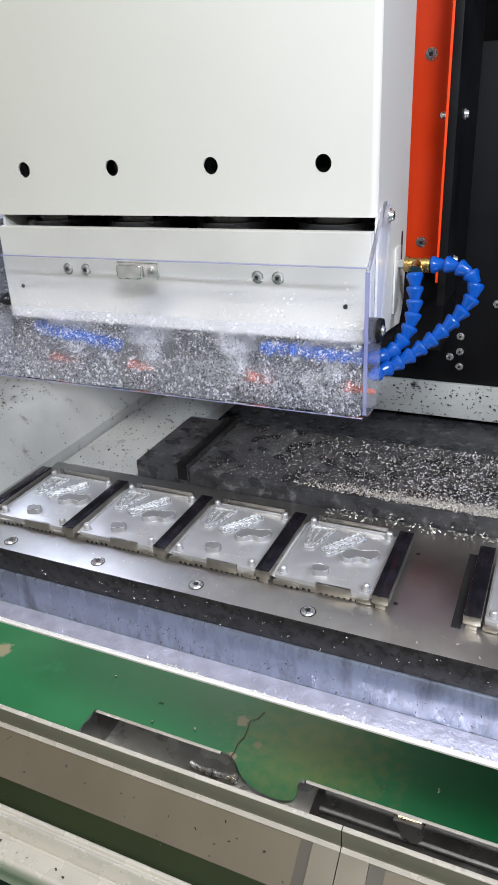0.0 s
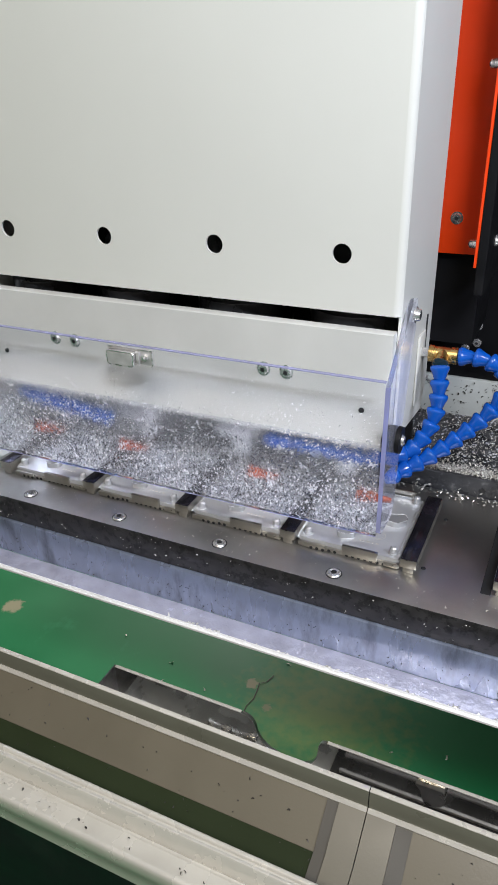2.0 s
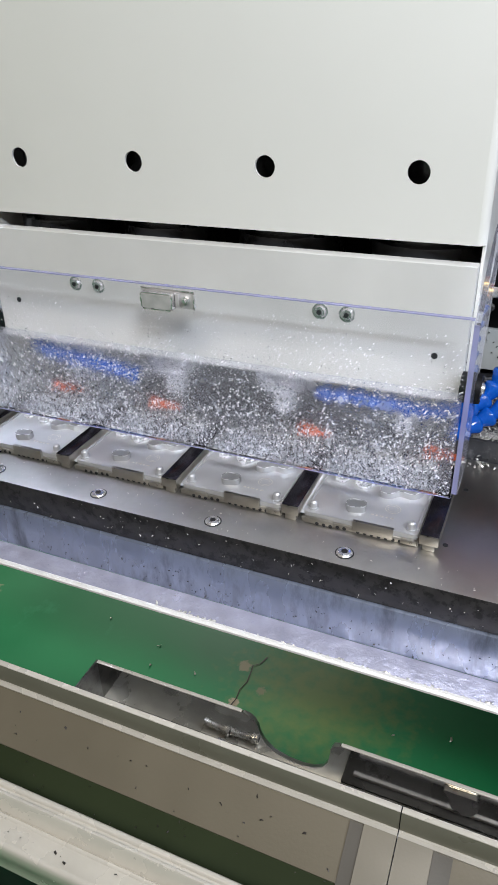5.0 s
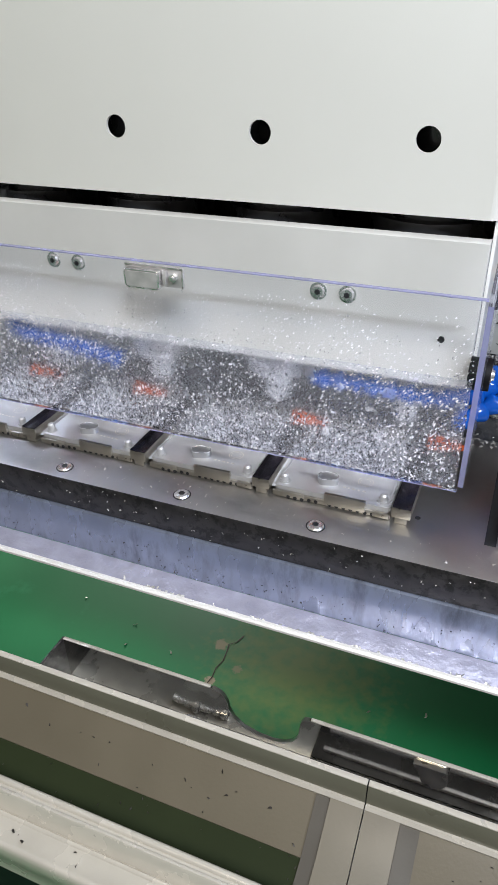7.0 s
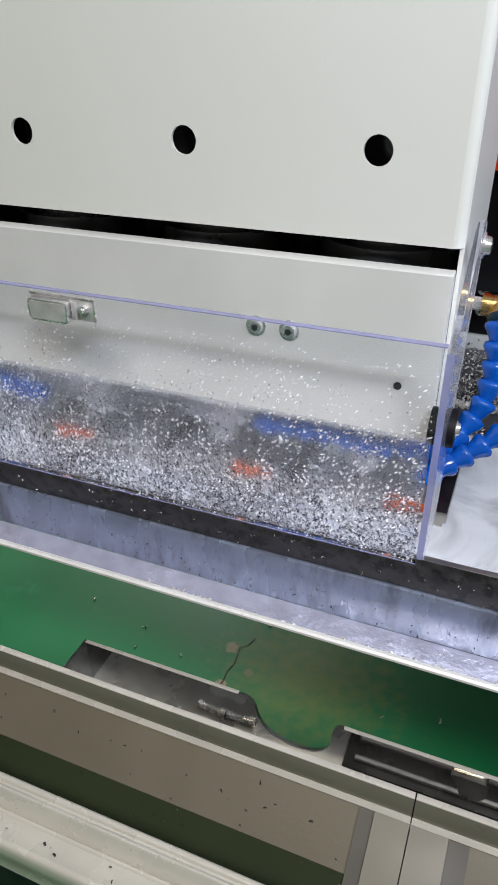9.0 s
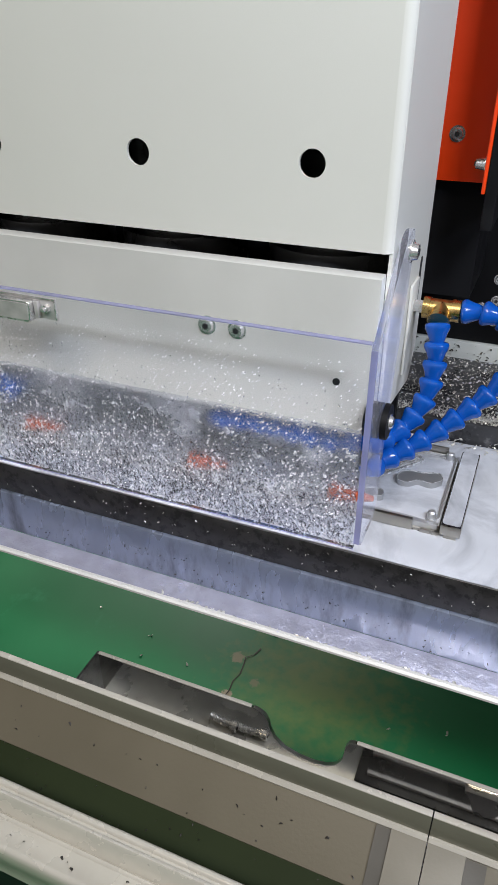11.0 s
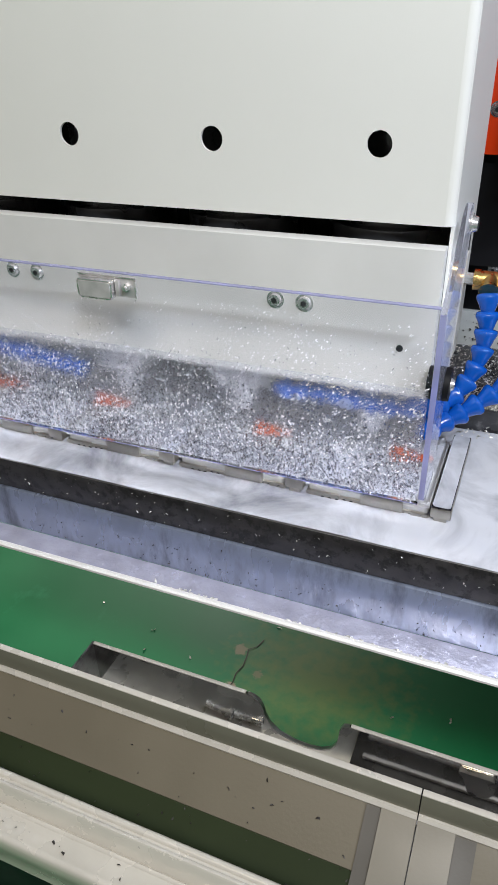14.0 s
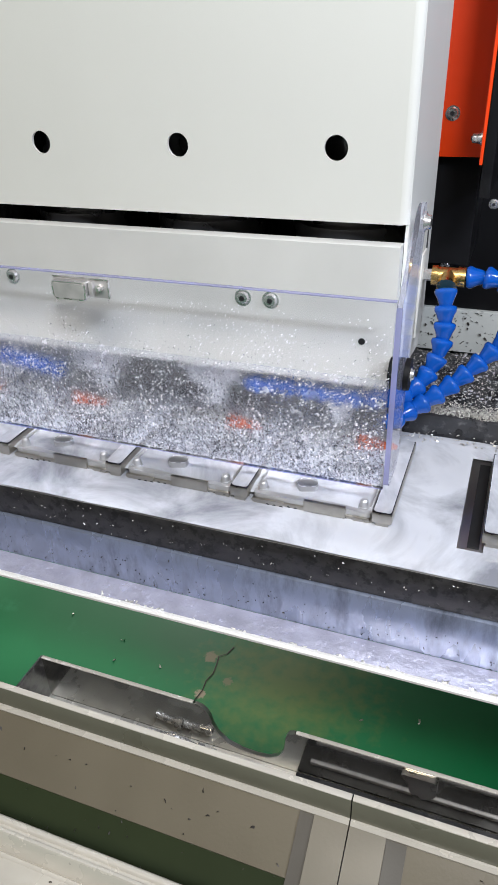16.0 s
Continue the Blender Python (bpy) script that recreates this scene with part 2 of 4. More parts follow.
def floor_material():
    m = mat("green_epoxy_floor", (0.008, 0.22, 0.075), 0.5, vary=0.12, scale=4, bump=0.05, bump_scale=60, second=(0.03, 0.30, 0.13), mask=(0.6, 0.8), mask_scale=9)
    n, l = m.node_tree.nodes, m.node_tree.links
    b = n["Principled BSDF"]
    paint = b.inputs["Base Color"].links[0].from_socket
    co = n.new("ShaderNodeTexCoord")
    for centre, radius, colour, amount in (((-0.17, 0.49), 0.22, (0.18, 0.27, 0.075), 0.85), ((-0.362, 0.505), 0.017, (0.40, 0.35, 0.22), 0.9), ((-0.299, 0.452), 0.012, (0.27, 0.26, 0.15), 0.8),
                                           ((-0.343, 0.400), 0.013, (0.4, 0.34, 0.24), 1.0), ((-1.12, 0.49), 0.03, (0.4, 0.38, 0.25), 1.0)):
        sub = n.new("ShaderNodeVectorMath")
        sub.operation = "SUBTRACT"
        sub.inputs[1].default_value = (*centre, 0)
        l.new(co.outputs["Object"], sub.inputs[0])
        ln = n.new("ShaderNodeVectorMath")
        ln.operation = "LENGTH"
        l.new(sub.outputs[0], ln.inputs[0])
        nz = n.new("ShaderNodeTexNoise")
        nz.inputs["Scale"].default_value, nz.inputs["Detail"].default_value = (34 if radius > 0.1 else 1.6 / radius), 10
        l.new(co.outputs["Object"], nz.inputs["Vector"])
        ma = n.new("ShaderNodeMath")
        ma.operation = "MULTIPLY_ADD"
        l.new(nz.outputs["Fac"], ma.inputs[0])
        ma.inputs[1].default_value = radius * 1.6
        l.new(ln.outputs["Value"], ma.inputs[2])
        mr = n.new("ShaderNodeMapRange")
        mr.inputs["From Min"].default_value, mr.inputs["From Max"].default_value = radius * 1.85, radius * (0.95 if radius > 0.1 else 1.5)
        mr.inputs["To Max"].default_value = amount
        l.new(ma.outputs[0], mr.inputs["Value"])
        mix = n.new("ShaderNodeMix")
        mix.data_type = "RGBA"
        l.new(mr.outputs[0], mix.inputs[0])
        l.new(paint, mix.inputs[6])
        mix.inputs[7].default_value = (*colour, 1)
        paint = mix.outputs[2]
    l.new(paint, b.inputs["Base Color"])
    return m


M_FLOOR = floor_material()

# ---------------- mesh helpers ----------------


def box(bm, x0, x1, y0, y1, z0, z1, bevel=0.0, m=None, seg=2):
    r = bmesh.ops.create_cube(bm, size=1)
    vs = r["verts"]
    for v in vs:
        v.co = Vector((x0 + (v.co.x + 0.5) * (x1 - x0), y0 + (v.co.y + 0.5) * (y1 - y0), z0 + (v.co.z + 0.5) * (z1 - z0)))
    if bevel:
        es = list({e for v in vs for e in v.link_edges})
        r = bmesh.ops.bevel(bm, geom=es, offset=bevel, segments=seg, profile=0.5, affect="EDGES")
        vs = list({v for f in r["faces"] for v in f.verts} | {v for v in vs if v.is_valid})
    if m is not None:
        bmesh.ops.transform(bm, matrix=m, verts=[v for v in vs if v.is_valid])
    return vs


def tube(bm, r0, r1, a, b, seg=24, caps=True):
    a, b = Vector(a), Vector(b)
    d = b - a
    m = Matrix.Translation((a + b) / 2) @ d.to_track_quat("Z", "Y").to_matrix().to_4x4()
    return bmesh.ops.create_cone(bm, cap_ends=caps, segments=seg, radius1=max(r0, 1e-5), radius2=max(r1, 1e-5), depth=d.length, matrix=m)["verts"]


def prism(bm, outline, depth, m, bevel=0.0):
    """A flat outline (x, y) raised by depth, at the pose m, with a rounded upper edge if bevel is given."""
    lo = [bm.verts.new(m @ Vector((x, y, 0))) for x, y in outline]
    hi = [bm.verts.new(m @ Vector((x, y, depth))) for x, y in outline]
    top = bm.faces.new(hi)
    bm.faces.new(lo[::-1])
    k = len(lo)
    for i in range(k):
        bm.faces.new((lo[i], lo[(i + 1) % k], hi[(i + 1) % k], hi[i]))
    if bevel:
        bmesh.ops.bevel(bm, geom=list(top.edges), offset=bevel, segments=2, profile=0.5, affect="EDGES")
    return lo + hi


def rounded(points, r, seg=4):
    """An outline with its corners rounded."""
    out, k = [], len(points)
    for i in range(k):
        p, a, b = Vector(points[i]), Vector(points[i - 1]), Vector(points[(i + 1) % k])
        u, w = (a - p), (b - p)
        q = min(r, u.length * 0.45, w.length * 0.45)
        s, e = p + u.normalized() * q, p + w.normalized() * q
        for j in range(seg + 1):
            t = j / seg
            out.append(tuple(s * (1 - t) ** 2 + p * 2 * t * (1 - t) + e * t * t))
    return out


def rim_of(bm, outline, width, depth, m):
    """A raised rim that follows a closed outline on its inner side."""
    k = len(outline)
    pts = [Vector(p) for p in outline]
    turn = sum(pts[i - 1].x * pts[i].y - pts[i].x * pts[i - 1].y for i in range(k))
    inner = []
    for i in range(k):
        e = (pts[(i + 1) % k] - pts[i - 1]).normalized()
        inner.append(pts[i] + Vector((-e.y, e.x)) * (width if turn > 0 else -width))
    rings = [[bm.verts.new(m @ Vector((p.x, p.y, h))) for p in ring] for ring, h in ((pts, 0), (pts, depth), (inner, depth), (inner, 0))]
    for q in range(4):
        lo, hi = rings[q], rings[(q + 1) % 4]
        for i in range(k):
            bm.faces.new((lo[i], lo[(i + 1) % k], hi[(i + 1) % k], hi[i]))


def profile(bm, outline, x0, x1):
    """A (y, z) section drawn out along x."""
    lo = [bm.verts.new((x0, y, z)) for y, z in outline]
    hi = [bm.verts.new((x1, y, z)) for y, z in outline]
    bm.faces.new(lo)
    bm.faces.new(hi[::-1])
    k = len(lo)
    for i in range(k):
        bm.faces.new((lo[(i + 1) % k], lo[i], hi[i], hi[(i + 1) % k]))


def part(name, bm, material, parent=None, label="", smooth=True, angle=35, kind=""):
    me = bpy.data.meshes.new(name)
    bmesh.ops.recalc_face_normals(bm, faces=bm.faces)
    bm.to_mesh(me)
    bm.free()
    me.materials.append(material)
    if smooth:
        me.shade_smooth()
        me.set_sharp_from_angle(angle=radians(angle))
    ob = new(name, me)
    if parent:
        ob.parent = parent
    return tagged(ob, label=label, kind=kind)


def again(ob, m, parent):
    """One more piece on the same mesh."""
    o = new(ob.name.split(".")[0], ob.data)
    o.parent, o.matrix_local = parent, m
    return o


def thing(name, label, category, group="", kind="", at=(0, 0, 0)):
    ob = new(name)
    ob.empty_display_size = 0.02
    ob.location = at
    return tagged(ob, label, category, group, kind)


def shards(rng, count, place, size):
    """Curled swarf: bent slivers of four corners and a tip, joined into one mesh."""
    bm = bmesh.new()
    for _ in range(count):
        p = Vector(place(rng))
        s = size * rng.uniform(0.5, 1.5)
        m = Matrix.Translation(p) @ Euler((rng.uniform(-0.8, 0.8), rng.uniform(-0.8, 0.8), rng.uniform(0, 6.3))).to_matrix().to_4x4()
        w, h = s * rng.uniform(0.3, 0.6), s * rng.uniform(0.2, 0.6)
        vs = [bm.verts.new(m @ Vector(c)) for c in ((-s, -w, 0), (-s, w, 0), (0, w, h), (0, -w, h), (s, w * 0.6, 0.0), (s, -w * 0.6, 0.0), (0, 0, h * 0.3))]
        for f in ((0, 1, 2, 3), (3, 2, 4, 5), (0, 6, 1), (4, 6, 5), (1, 6, 2), (0, 3, 6)):
            bm.faces.new([vs[i] for i in f])
    return bm


def domes(name, spots, material):
    """Small rounded drops (x, y, z, three radii) joined into one mesh."""
    ico = bmesh.new()
    bmesh.ops.create_icosphere(ico, subdivisions=1, radius=1)
    vs, fs = [v.co.copy() for v in ico.verts], [[v.index for v in f.verts] for f in ico.faces]
    ico.free()
    verts, faces = [], []
    for x, y, z, rx, ry, rz in spots:
        k = len(verts)
        verts += [(x + v.x * rx, y + v.y * ry, z + v.z * rz) for v in vs]
        faces += [[i + k for i in f] for f in fs]
    me = bpy.data.meshes.new(name)
    me.from_pydata(verts, [], faces)
    me.materials.append(material)
    me.shade_smooth()
    return new(name, me)


# ---------------- the hall and the bed ----------------
def hall():
    bm = bmesh.new()
    bmesh.ops.create_grid(bm, x_segments=4, y_segments=4, size=12)
    f = part("floor", bm, M_FLOOR, smooth=False)
    f.location.z = -0.83
    bm = bmesh.new()
    line = [(-0.322, 0.55), (-0.330, 0.525), (-0.345, 0.512), (-0.341, 0.490), (-0.338, 0.462), (-0.345, 0.437), (-0.342, 0.41), (-0.349, 0.375)]
    sides = [[bm.verts.new((x + d, y, -0.8288)) for x, y in line] for d in (-0.0014, 0.0014)]
    for i in range(len(line) - 1):
        bm.faces.new((sides[0][i], sides[1][i], sides[1][i + 1], sides[0][i + 1]))
    tagged(part("floor_crack", bm, M_SPECK, smooth=False), "dark crack in the worn floor coating", "floor", kind="structure")
    chips = ((-0.585, 0.483), (-0.465, 0.437), (0.005, 0.448), (-0.571, 0.421), (0.122, 0.482), (-0.30, 0.60), (-0.75, 0.52))
    turns = iter(chips * 2)
    ob = part("swarf_scatter", shards(random.Random(51), 14, lambda r: (lambda c: (c[0] + r.uniform(-0.004, 0.004), c[1] + r.uniform(-0.004, 0.004), -0.8292))(next(turns)), 0.0032), M_CHIP, smooth=False)
    tagged(ob, "stray aluminium curls on the green floor", "swarf", kind="stuff")
    tagged(f, "green epoxy workshop floor with a worn concrete patch", "floor", kind="structure")


def machine_bed():
    table = thing("machine_table", "blue-grey steel machine table with a wet front face", "machine table")
    bm = bmesh.new()
    box(bm, -0.60, 1.3, -0.022, 0.232, -0.097, -0.0395, 0.002)
    part("front_face", bm, M_GALV, table)
    part("swarf", shards(random.Random(43), 260, lambda r: (r.uniform(-0.55, 0.55), -0.0223, -0.0955 + abs(r.gauss(0, 0.022))), 0.0010), M_SPECK, table, kind="stuff")
    bm = bmesh.new()
    box(bm, -0.385, 1.3, 0.236, 0.43, -0.095, 0.026, 0.0025)
    part("raised_block", bm, M_GRANITE, table, "oily black raised block strewn with chips")
    bm = bmesh.new()
    box(bm, -0.60, 1.3, 0.432, 1.25, -0.12, -0.045, 0.002)
    part("rear_bed", bm, M_GRANITE, table)
    bm = bmesh.new()
    box(bm, -0.54, -0.387, 0.236, 1.2, -0.03, -0.002, 0.002)
    part("side_flange", bm, M_CAST_SHADED, table, "pale flange spattered with swarf")
    # T-slot in the raised block
    bm = bmesh.new()
    box(bm, -0.304, -0.286, 0.2335, 0.43, 0.006, 0.0275)
    rail = part("slot_rail", bm, M_BLACK, table, "dark steel slot rail")
    for rx in (-0.307, -0.287):
        bm = bmesh.new()
        box(bm, rx, rx + 0.0028, 0.2325, 0.43, 0.004, 0.0345, 0.0005)
        part("rail_flange", bm, M_STEEL_EDGE, rail)
    for x in (-0.24, 0.02, 0.13):
        bm = bmesh.new()
        tube(bm, 0.0045, 0.0045, (x, 0.2345, 0.008), (x, 0.2375, 0.008), 14)
        part("tapped_hole", bm, M_DARK, table)
    # side casting
    cast = thing("side_casting", "pale grey enamelled side casting spattered with swarf", "casting")
    bm = bmesh.new()
    prism(bm, [(-0.90, -0.03), (-0.545, -0.03), (-0.545, 0.015), (-0.60, 0.085), (-0.615, 0.095), (-0.90, 0.095)], 1.5, Matrix.Translation((0, 1.4, 0)) @ pose(0, 0, 0, 90, 0, 0))
    part("casting_body", bm, M_CAST_SHADED, cast)
    rng = random.Random(5)
    part("swarf", shards(rng, 1500, lambda r: (lambda x, y: (x, y, 0.096 if x < -0.615 else 0.015 + (-0.545 - x) / 0.07 * 0.08))(r.uniform(-0.85, -0.55), r.uniform(0.0, 0.8)), 0.002),
         M_SPECK, cast, kind="stuff")
    # drip tray in front of the table
    tray = thing("drip_tray", "wet sheet-steel drip tray with a rolled cream lip", "drip tray")
    bm = bmesh.new()
    profile(bm, [(-0.0218, -0.0965), (-0.058, -0.0965), (-0.0785, -0.0685), (-0.0785, -0.0715), (-0.0572, -0.0990), (-0.0218, -0.0990)], -0.75, 1.3)
    part("tray_floor", bm, M_TRAY, tray)
    bm = bmesh.new()
    profile(bm, [(-0.0787, -0.0720), (-0.0787, -0.0660), (-0.0805, -0.0635), (-0.0840, -0.0630), (-0.0862, -0.0648), (-0.0860, -0.0675), (-0.0825, -0.0695)], -0.75, 1.3)
    part("rolled_lip", bm, M_LIP, tray)
    rng = random.Random(8)
    spots = []
    for _ in range(420):
        r = rng.uniform(0.0008, 0.0026)
        spots.append((rng.uniform(-0.55, 0.5), rng.uniform(-0.058, -0.026), -0.0965, r, r * rng.uniform(0.6, 1), r * 0.4))
    d = domes("spray", spots, M_DROP)
    d.parent = tray
    d.visible_shadow = False
    tagged(d, kind="stuff")
    part("swarf", shards(random.Random(9), 260, lambda r: (r.uniform(-0.2, 0.6), r.gauss(-0.0765, 0.0012), -0.0685), 0.0018), M_CHIP, tray, kind="stuff")


def chip_heaps():
    rng = random.Random(11)

    def on_block(r):
        x = r.triangular(-0.27, 0.6, 0.15)
        y = r.uniform(0.24, 0.425)
        return x, y, 0.0265 + abs(r.gauss(0, 0.002))

    def on_edge(r):
        """The bank of chips along the front edge, thickest in the middle."""
        x = r.triangular(-0.12, 0.62, 0.16)
        lump = 0.5 + 0.5 * noise.noise((x * 17, 0.3, 1.0))
        y = 0.2385 + abs(r.gauss(0, 0.009 + 0.012 * lump))
        return x, y, 0.0265 + r.random() * (0.002 + 0.010 * lump) * max(0.0, 1 - (y - 0.2385) / 0.045)

    ob = part("swarf_scatter", shards(rng, 6500, on_block, 0.00105), M_CHIP, smooth=False)
    tagged(ob, "curled aluminium chips strewn over the black table block", "swarf", kind="stuff")
    ob = part("swarf_heap", shards(rng, 7500, on_edge, 0.0012), M_CHIP, smooth=False)
    tagged(ob, "bank of curled aluminium chips along the black block's edge", "swarf", kind="stuff")
    spots = [(rng.triangular(-0.15, 0.62, 0.45), rng.uniform(0.275, 0.427), rng.uniform(0.0009, 0.0026)) for _ in range(1300)]
    ob = domes("coolant_froth", [(x, y, 0.0262, r, r, r * 0.55) for x, y, r in spots], M_FOAM_GLINT)
    tagged(ob, "milky coolant bubbles on the black table block", "coolant", kind="stuff")
    ob = part("swarf_heap", shards(rng, 500, lambda r: (r.uniform(-0.05, 0.6), r.gauss(0.222, 0.007), abs(r.gauss(0.002, 0.003)) + 0.001), 0.0019), M_CHIP, smooth=False)
    tagged(ob, "curled aluminium chips behind the work holders", "swarf", kind="stuff")
    ob = part("swarf_scatter", shards(rng, 300, lambda r: (r.uniform(-0.54, -0.39), r.uniform(0.24, 0.6), -0.001), 0.0018), M_SPECK, smooth=False)
    tagged(ob, "loose dark swarf on the pale flange", "swarf", kind="stuff")


# ---------------- the fixture plate and the work ----------------
def fixture_plate():
    plate = thing("fixture_plate", "ground steel fixture plate with countersunk screws", "fixture plate")
    bm = bmesh.new()
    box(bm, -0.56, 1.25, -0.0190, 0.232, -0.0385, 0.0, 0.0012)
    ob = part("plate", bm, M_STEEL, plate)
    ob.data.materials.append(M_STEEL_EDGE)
    # The front face takes a darker colour than the ground top.
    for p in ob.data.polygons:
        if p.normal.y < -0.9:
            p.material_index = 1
    for k in range(8):
        x = -0.45 + 0.15 * k if k < 4 else 0.254 + 0.15 * (k - 4)
        bm = bmesh.new()
        tube(bm, 0.0098, 0.0098, (x, 0, 0.0002), (x, 0, 0.0008), 28)
        rim = part("screw_seat", bm, M_DARK, plate)
        bm = bmesh.new()
        tube(bm, 0.0086, 0.0072, (x, 0, 0.0009), (x, 0, 0.0026), 28)
        head = part("screw", bm, M_CHROME, plate, "bright socket-head screw")
        bm = bmesh.new()
        tube(bm, 0.0036, 0.0036, (x, 0, 0.0027), (x, 0, 0.0030), 6)
        part("socket", bm, M_DARK, head)
    for x, y in ((0.0929, 0.0501), (0.0972, 0.1604), (0.163, 0.05), (0.166, 0.155)):
        bm = bmesh.new()
        tube(bm, 0.0028, 0.0028, (x, y, 0.0002), (x, y, 0.0007), 14)
        part("tapped_hole", bm, M_DARK, plate)
    rng = random.Random(41)
    part("swarf", shards(rng, 110, lambda r: (r.uniform(-0.5, 0.4), r.uniform(-0.015, 0.026), 0.0006), 0.0011), M_CHIP, plate, kind="stuff")
    part("swarf", shards(rng, 130, lambda r: (r.uniform(-0.5, 0.5), -0.0194, r.uniform(-0.037, -0.004)), 0.0010), M_CHIP, plate, kind="stuff")
    bm = bmesh.new()
    box(bm, 0.160, 0.171, 0.031, 0.183, 0.0003, 0.0009)
    part("milled_seat", bm, M_DARK, plate)


def clamp_bar():
    bar = thing("clamp_bar", "dark blued steel clamp bar between the work holders", "clamp bar", "clamp bars")
    bm = bmesh.new()
    box(bm, -0.0098, 0.0098, -0.073, 0.073, 0.008, 0.0195, 0.0008)
    part("bar_body", bm, M_NICKEL, bar)
    bm = bmesh.new()
    box(bm, -0.0094, 0.0094, -0.0725, 0.0725, 0.0198, 0.0206, 0.0004)
    part("bar_top", bm, M_BAR, bar, "dark glossy top strip")
    bm = bmesh.new()
    box(bm, -0.0062, 0.0062, -0.071, 0.071, 0.0002, 0.0079, 0.0005)
    part("bar_foot", bm, M_NICKEL, bar)
    return bar


def work_holder():
    w = thing("workpiece", "milled aluminium housing plate in a nickel-grey holder", "workpiece", "aluminium workpieces")
    # holder with a toothed front
    bm = bmesh.new()
    box(bm, -0.0635, 0.0635, -0.0685, 0.071, 0.0002, 0.0062, 0.001)
    part("holder", bm, M_NICKEL, w)
    for i in range(13):
        x = -0.045 + i * 0.0075
        if 4 < i < 6:
            continue
        bm = bmesh.new()
        front = -0.0704 if -0.0605 < x < -0.028 or x > 0.045 else -0.0687
        tube(bm, 0.0021, 0.0021, (x, front, 0.0023), (x, -0.0680, 0.0023), 12)
        part("notch", bm, M_DARK, w)
    bm = bmesh.new()
    box(bm, -0.006, 0.0375, -0.0705, -0.0665, 0.0035, 0.0165, 0.0008)
    part("front_clip", bm, M_NICKEL, w)
    bm = bmesh.new()
    box(bm, -0.0605, -0.028, -0.0702, -0.0664, 0.001, 0.008, 0.0008)
    part("front_clip", bm, M_NICKEL, w)
    bm = bmesh.new()
    box(bm, 0.045, 0.0625, -0.0702, -0.0662, 0.001, 0.0075, 0.0012)
    part("front_clip", bm, M_NICKEL, w)
    bm = bmesh.new()
    box(bm, -0.05, 0.05, 0.0715, 0.0745, 0.0002, 0.0215, 0.0008)
    part("rear_fence", bm, M_NICKEL, w)
    # housing plate with a low rim
    bm = bmesh.new()
    prism(bm, rounded([(-0.0625, -0.066), (0.0625, -0.066), (0.0625, 0.0705), (-0.0625, 0.0705)], 0.006), 0.0061, Matrix.Translation((0, 0, 0.0064)), 0.0008)
    body = part("housing_plate", bm, M_ALU, w)
    for x0, x1, y0, y1 in ((-0.061, -0.0585, -0.056, 0.060), (0.0585, 0.061, -0.056, 0.060), (-0.05, 0.05, 0.0668, 0.0692)):
        bm = bmesh.new()
        box(bm, x0, x1, y0, y1, 0.0125, 0.0148, 0.0006)
        part("rim", bm, M_ALU, body)
    for x, y in ((-0.0535, -0.0565), (0.0535, -0.0565), (-0.0535, 0.062), (0.0535, 0.062)):
        bm = bmesh.new()
        tube(bm, 0.0062, 0.0058, (x, y, 0.0124), (x, y, 0.0142), 20)
        tube(bm, 0.0046, 0.0042, (x, y, 0.0142), (x, y, 0.0205), 20)
        tube(bm, 0.0042, 0.0026, (x, y, 0.0205), (x, y, 0.0222), 20)
        part("corner_post", bm, M_ALU, body)
    # raised ribs: a V, a grooved bar, a two-lobed boss and a small boss
    z = Matrix.Translation((0, 0, 0.0124))
    vee = rounded([(-0.0545, 0.055), (-0.0475, 0.002), (-0.036, 0.001), (-0.0165, 0.058)], 0.005)
    bm = bmesh.new()
    prism(bm, vee, 0.0012, z)
    pad = part("vee_pad", bm, M_ALU, body)
    bm = bmesh.new()
    rim_of(bm, vee, 0.0020, 0.0034, z)
    part("vee_rim", bm, M_RIB, pad)
    for a, b in (((-0.0505, 0.051), (-0.0445, 0.008)), ((-0.0405, 0.052), (-0.0418, 0.010)), ((-0.0255, 0.053), (-0.0385, 0.008))):
        a, b = Vector(a), Vector(b)
        n2 = Vector((-(b - a).y, (b - a).x)).normalized() * 0.0013
        bm = bmesh.new()
        prism(bm, [tuple(a + n2), tuple(b + n2 * 0.6), tuple(b - n2 * 0.6), tuple(a - n2)], 0.0030, z, 0.0006)
        part("ridge", bm, M_RIB, pad)
    a, b = Vector((0.021, 0.053)), Vector((-0.019, 0.0))
    d = (b - a).normalized()
    s = Vector((-d.y, d.x))
    loz = rounded([tuple(a + s * 0.0100), tuple(b + s * 0.0090), tuple(b - s * 0.0090), tuple(a - s * 0.0100)], 0.006)
    bm = bmesh.new()
    prism(bm, loz, 0.0018, z)
    gb = part("grooved_bar", bm, M_ALU, body)
    bm = bmesh.new()
    rim_of(bm, loz, 0.0020, 0.0038, z)
    part("bar_rim", bm, M_RIB, gb)
    for o in (-0.0038, 0.0, 0.0038):
        bm = bmesh.new()
        p, q = a + s * o + d * 0.006, b + s * o - d * 0.006
        n2 = s * 0.0010
        prism(bm, [tuple(p + n2), tuple(q + n2), tuple(q - n2), tuple(p - n2)], 0.0032, z, 0.0005)
        part("ridge", bm, M_RIB, gb)
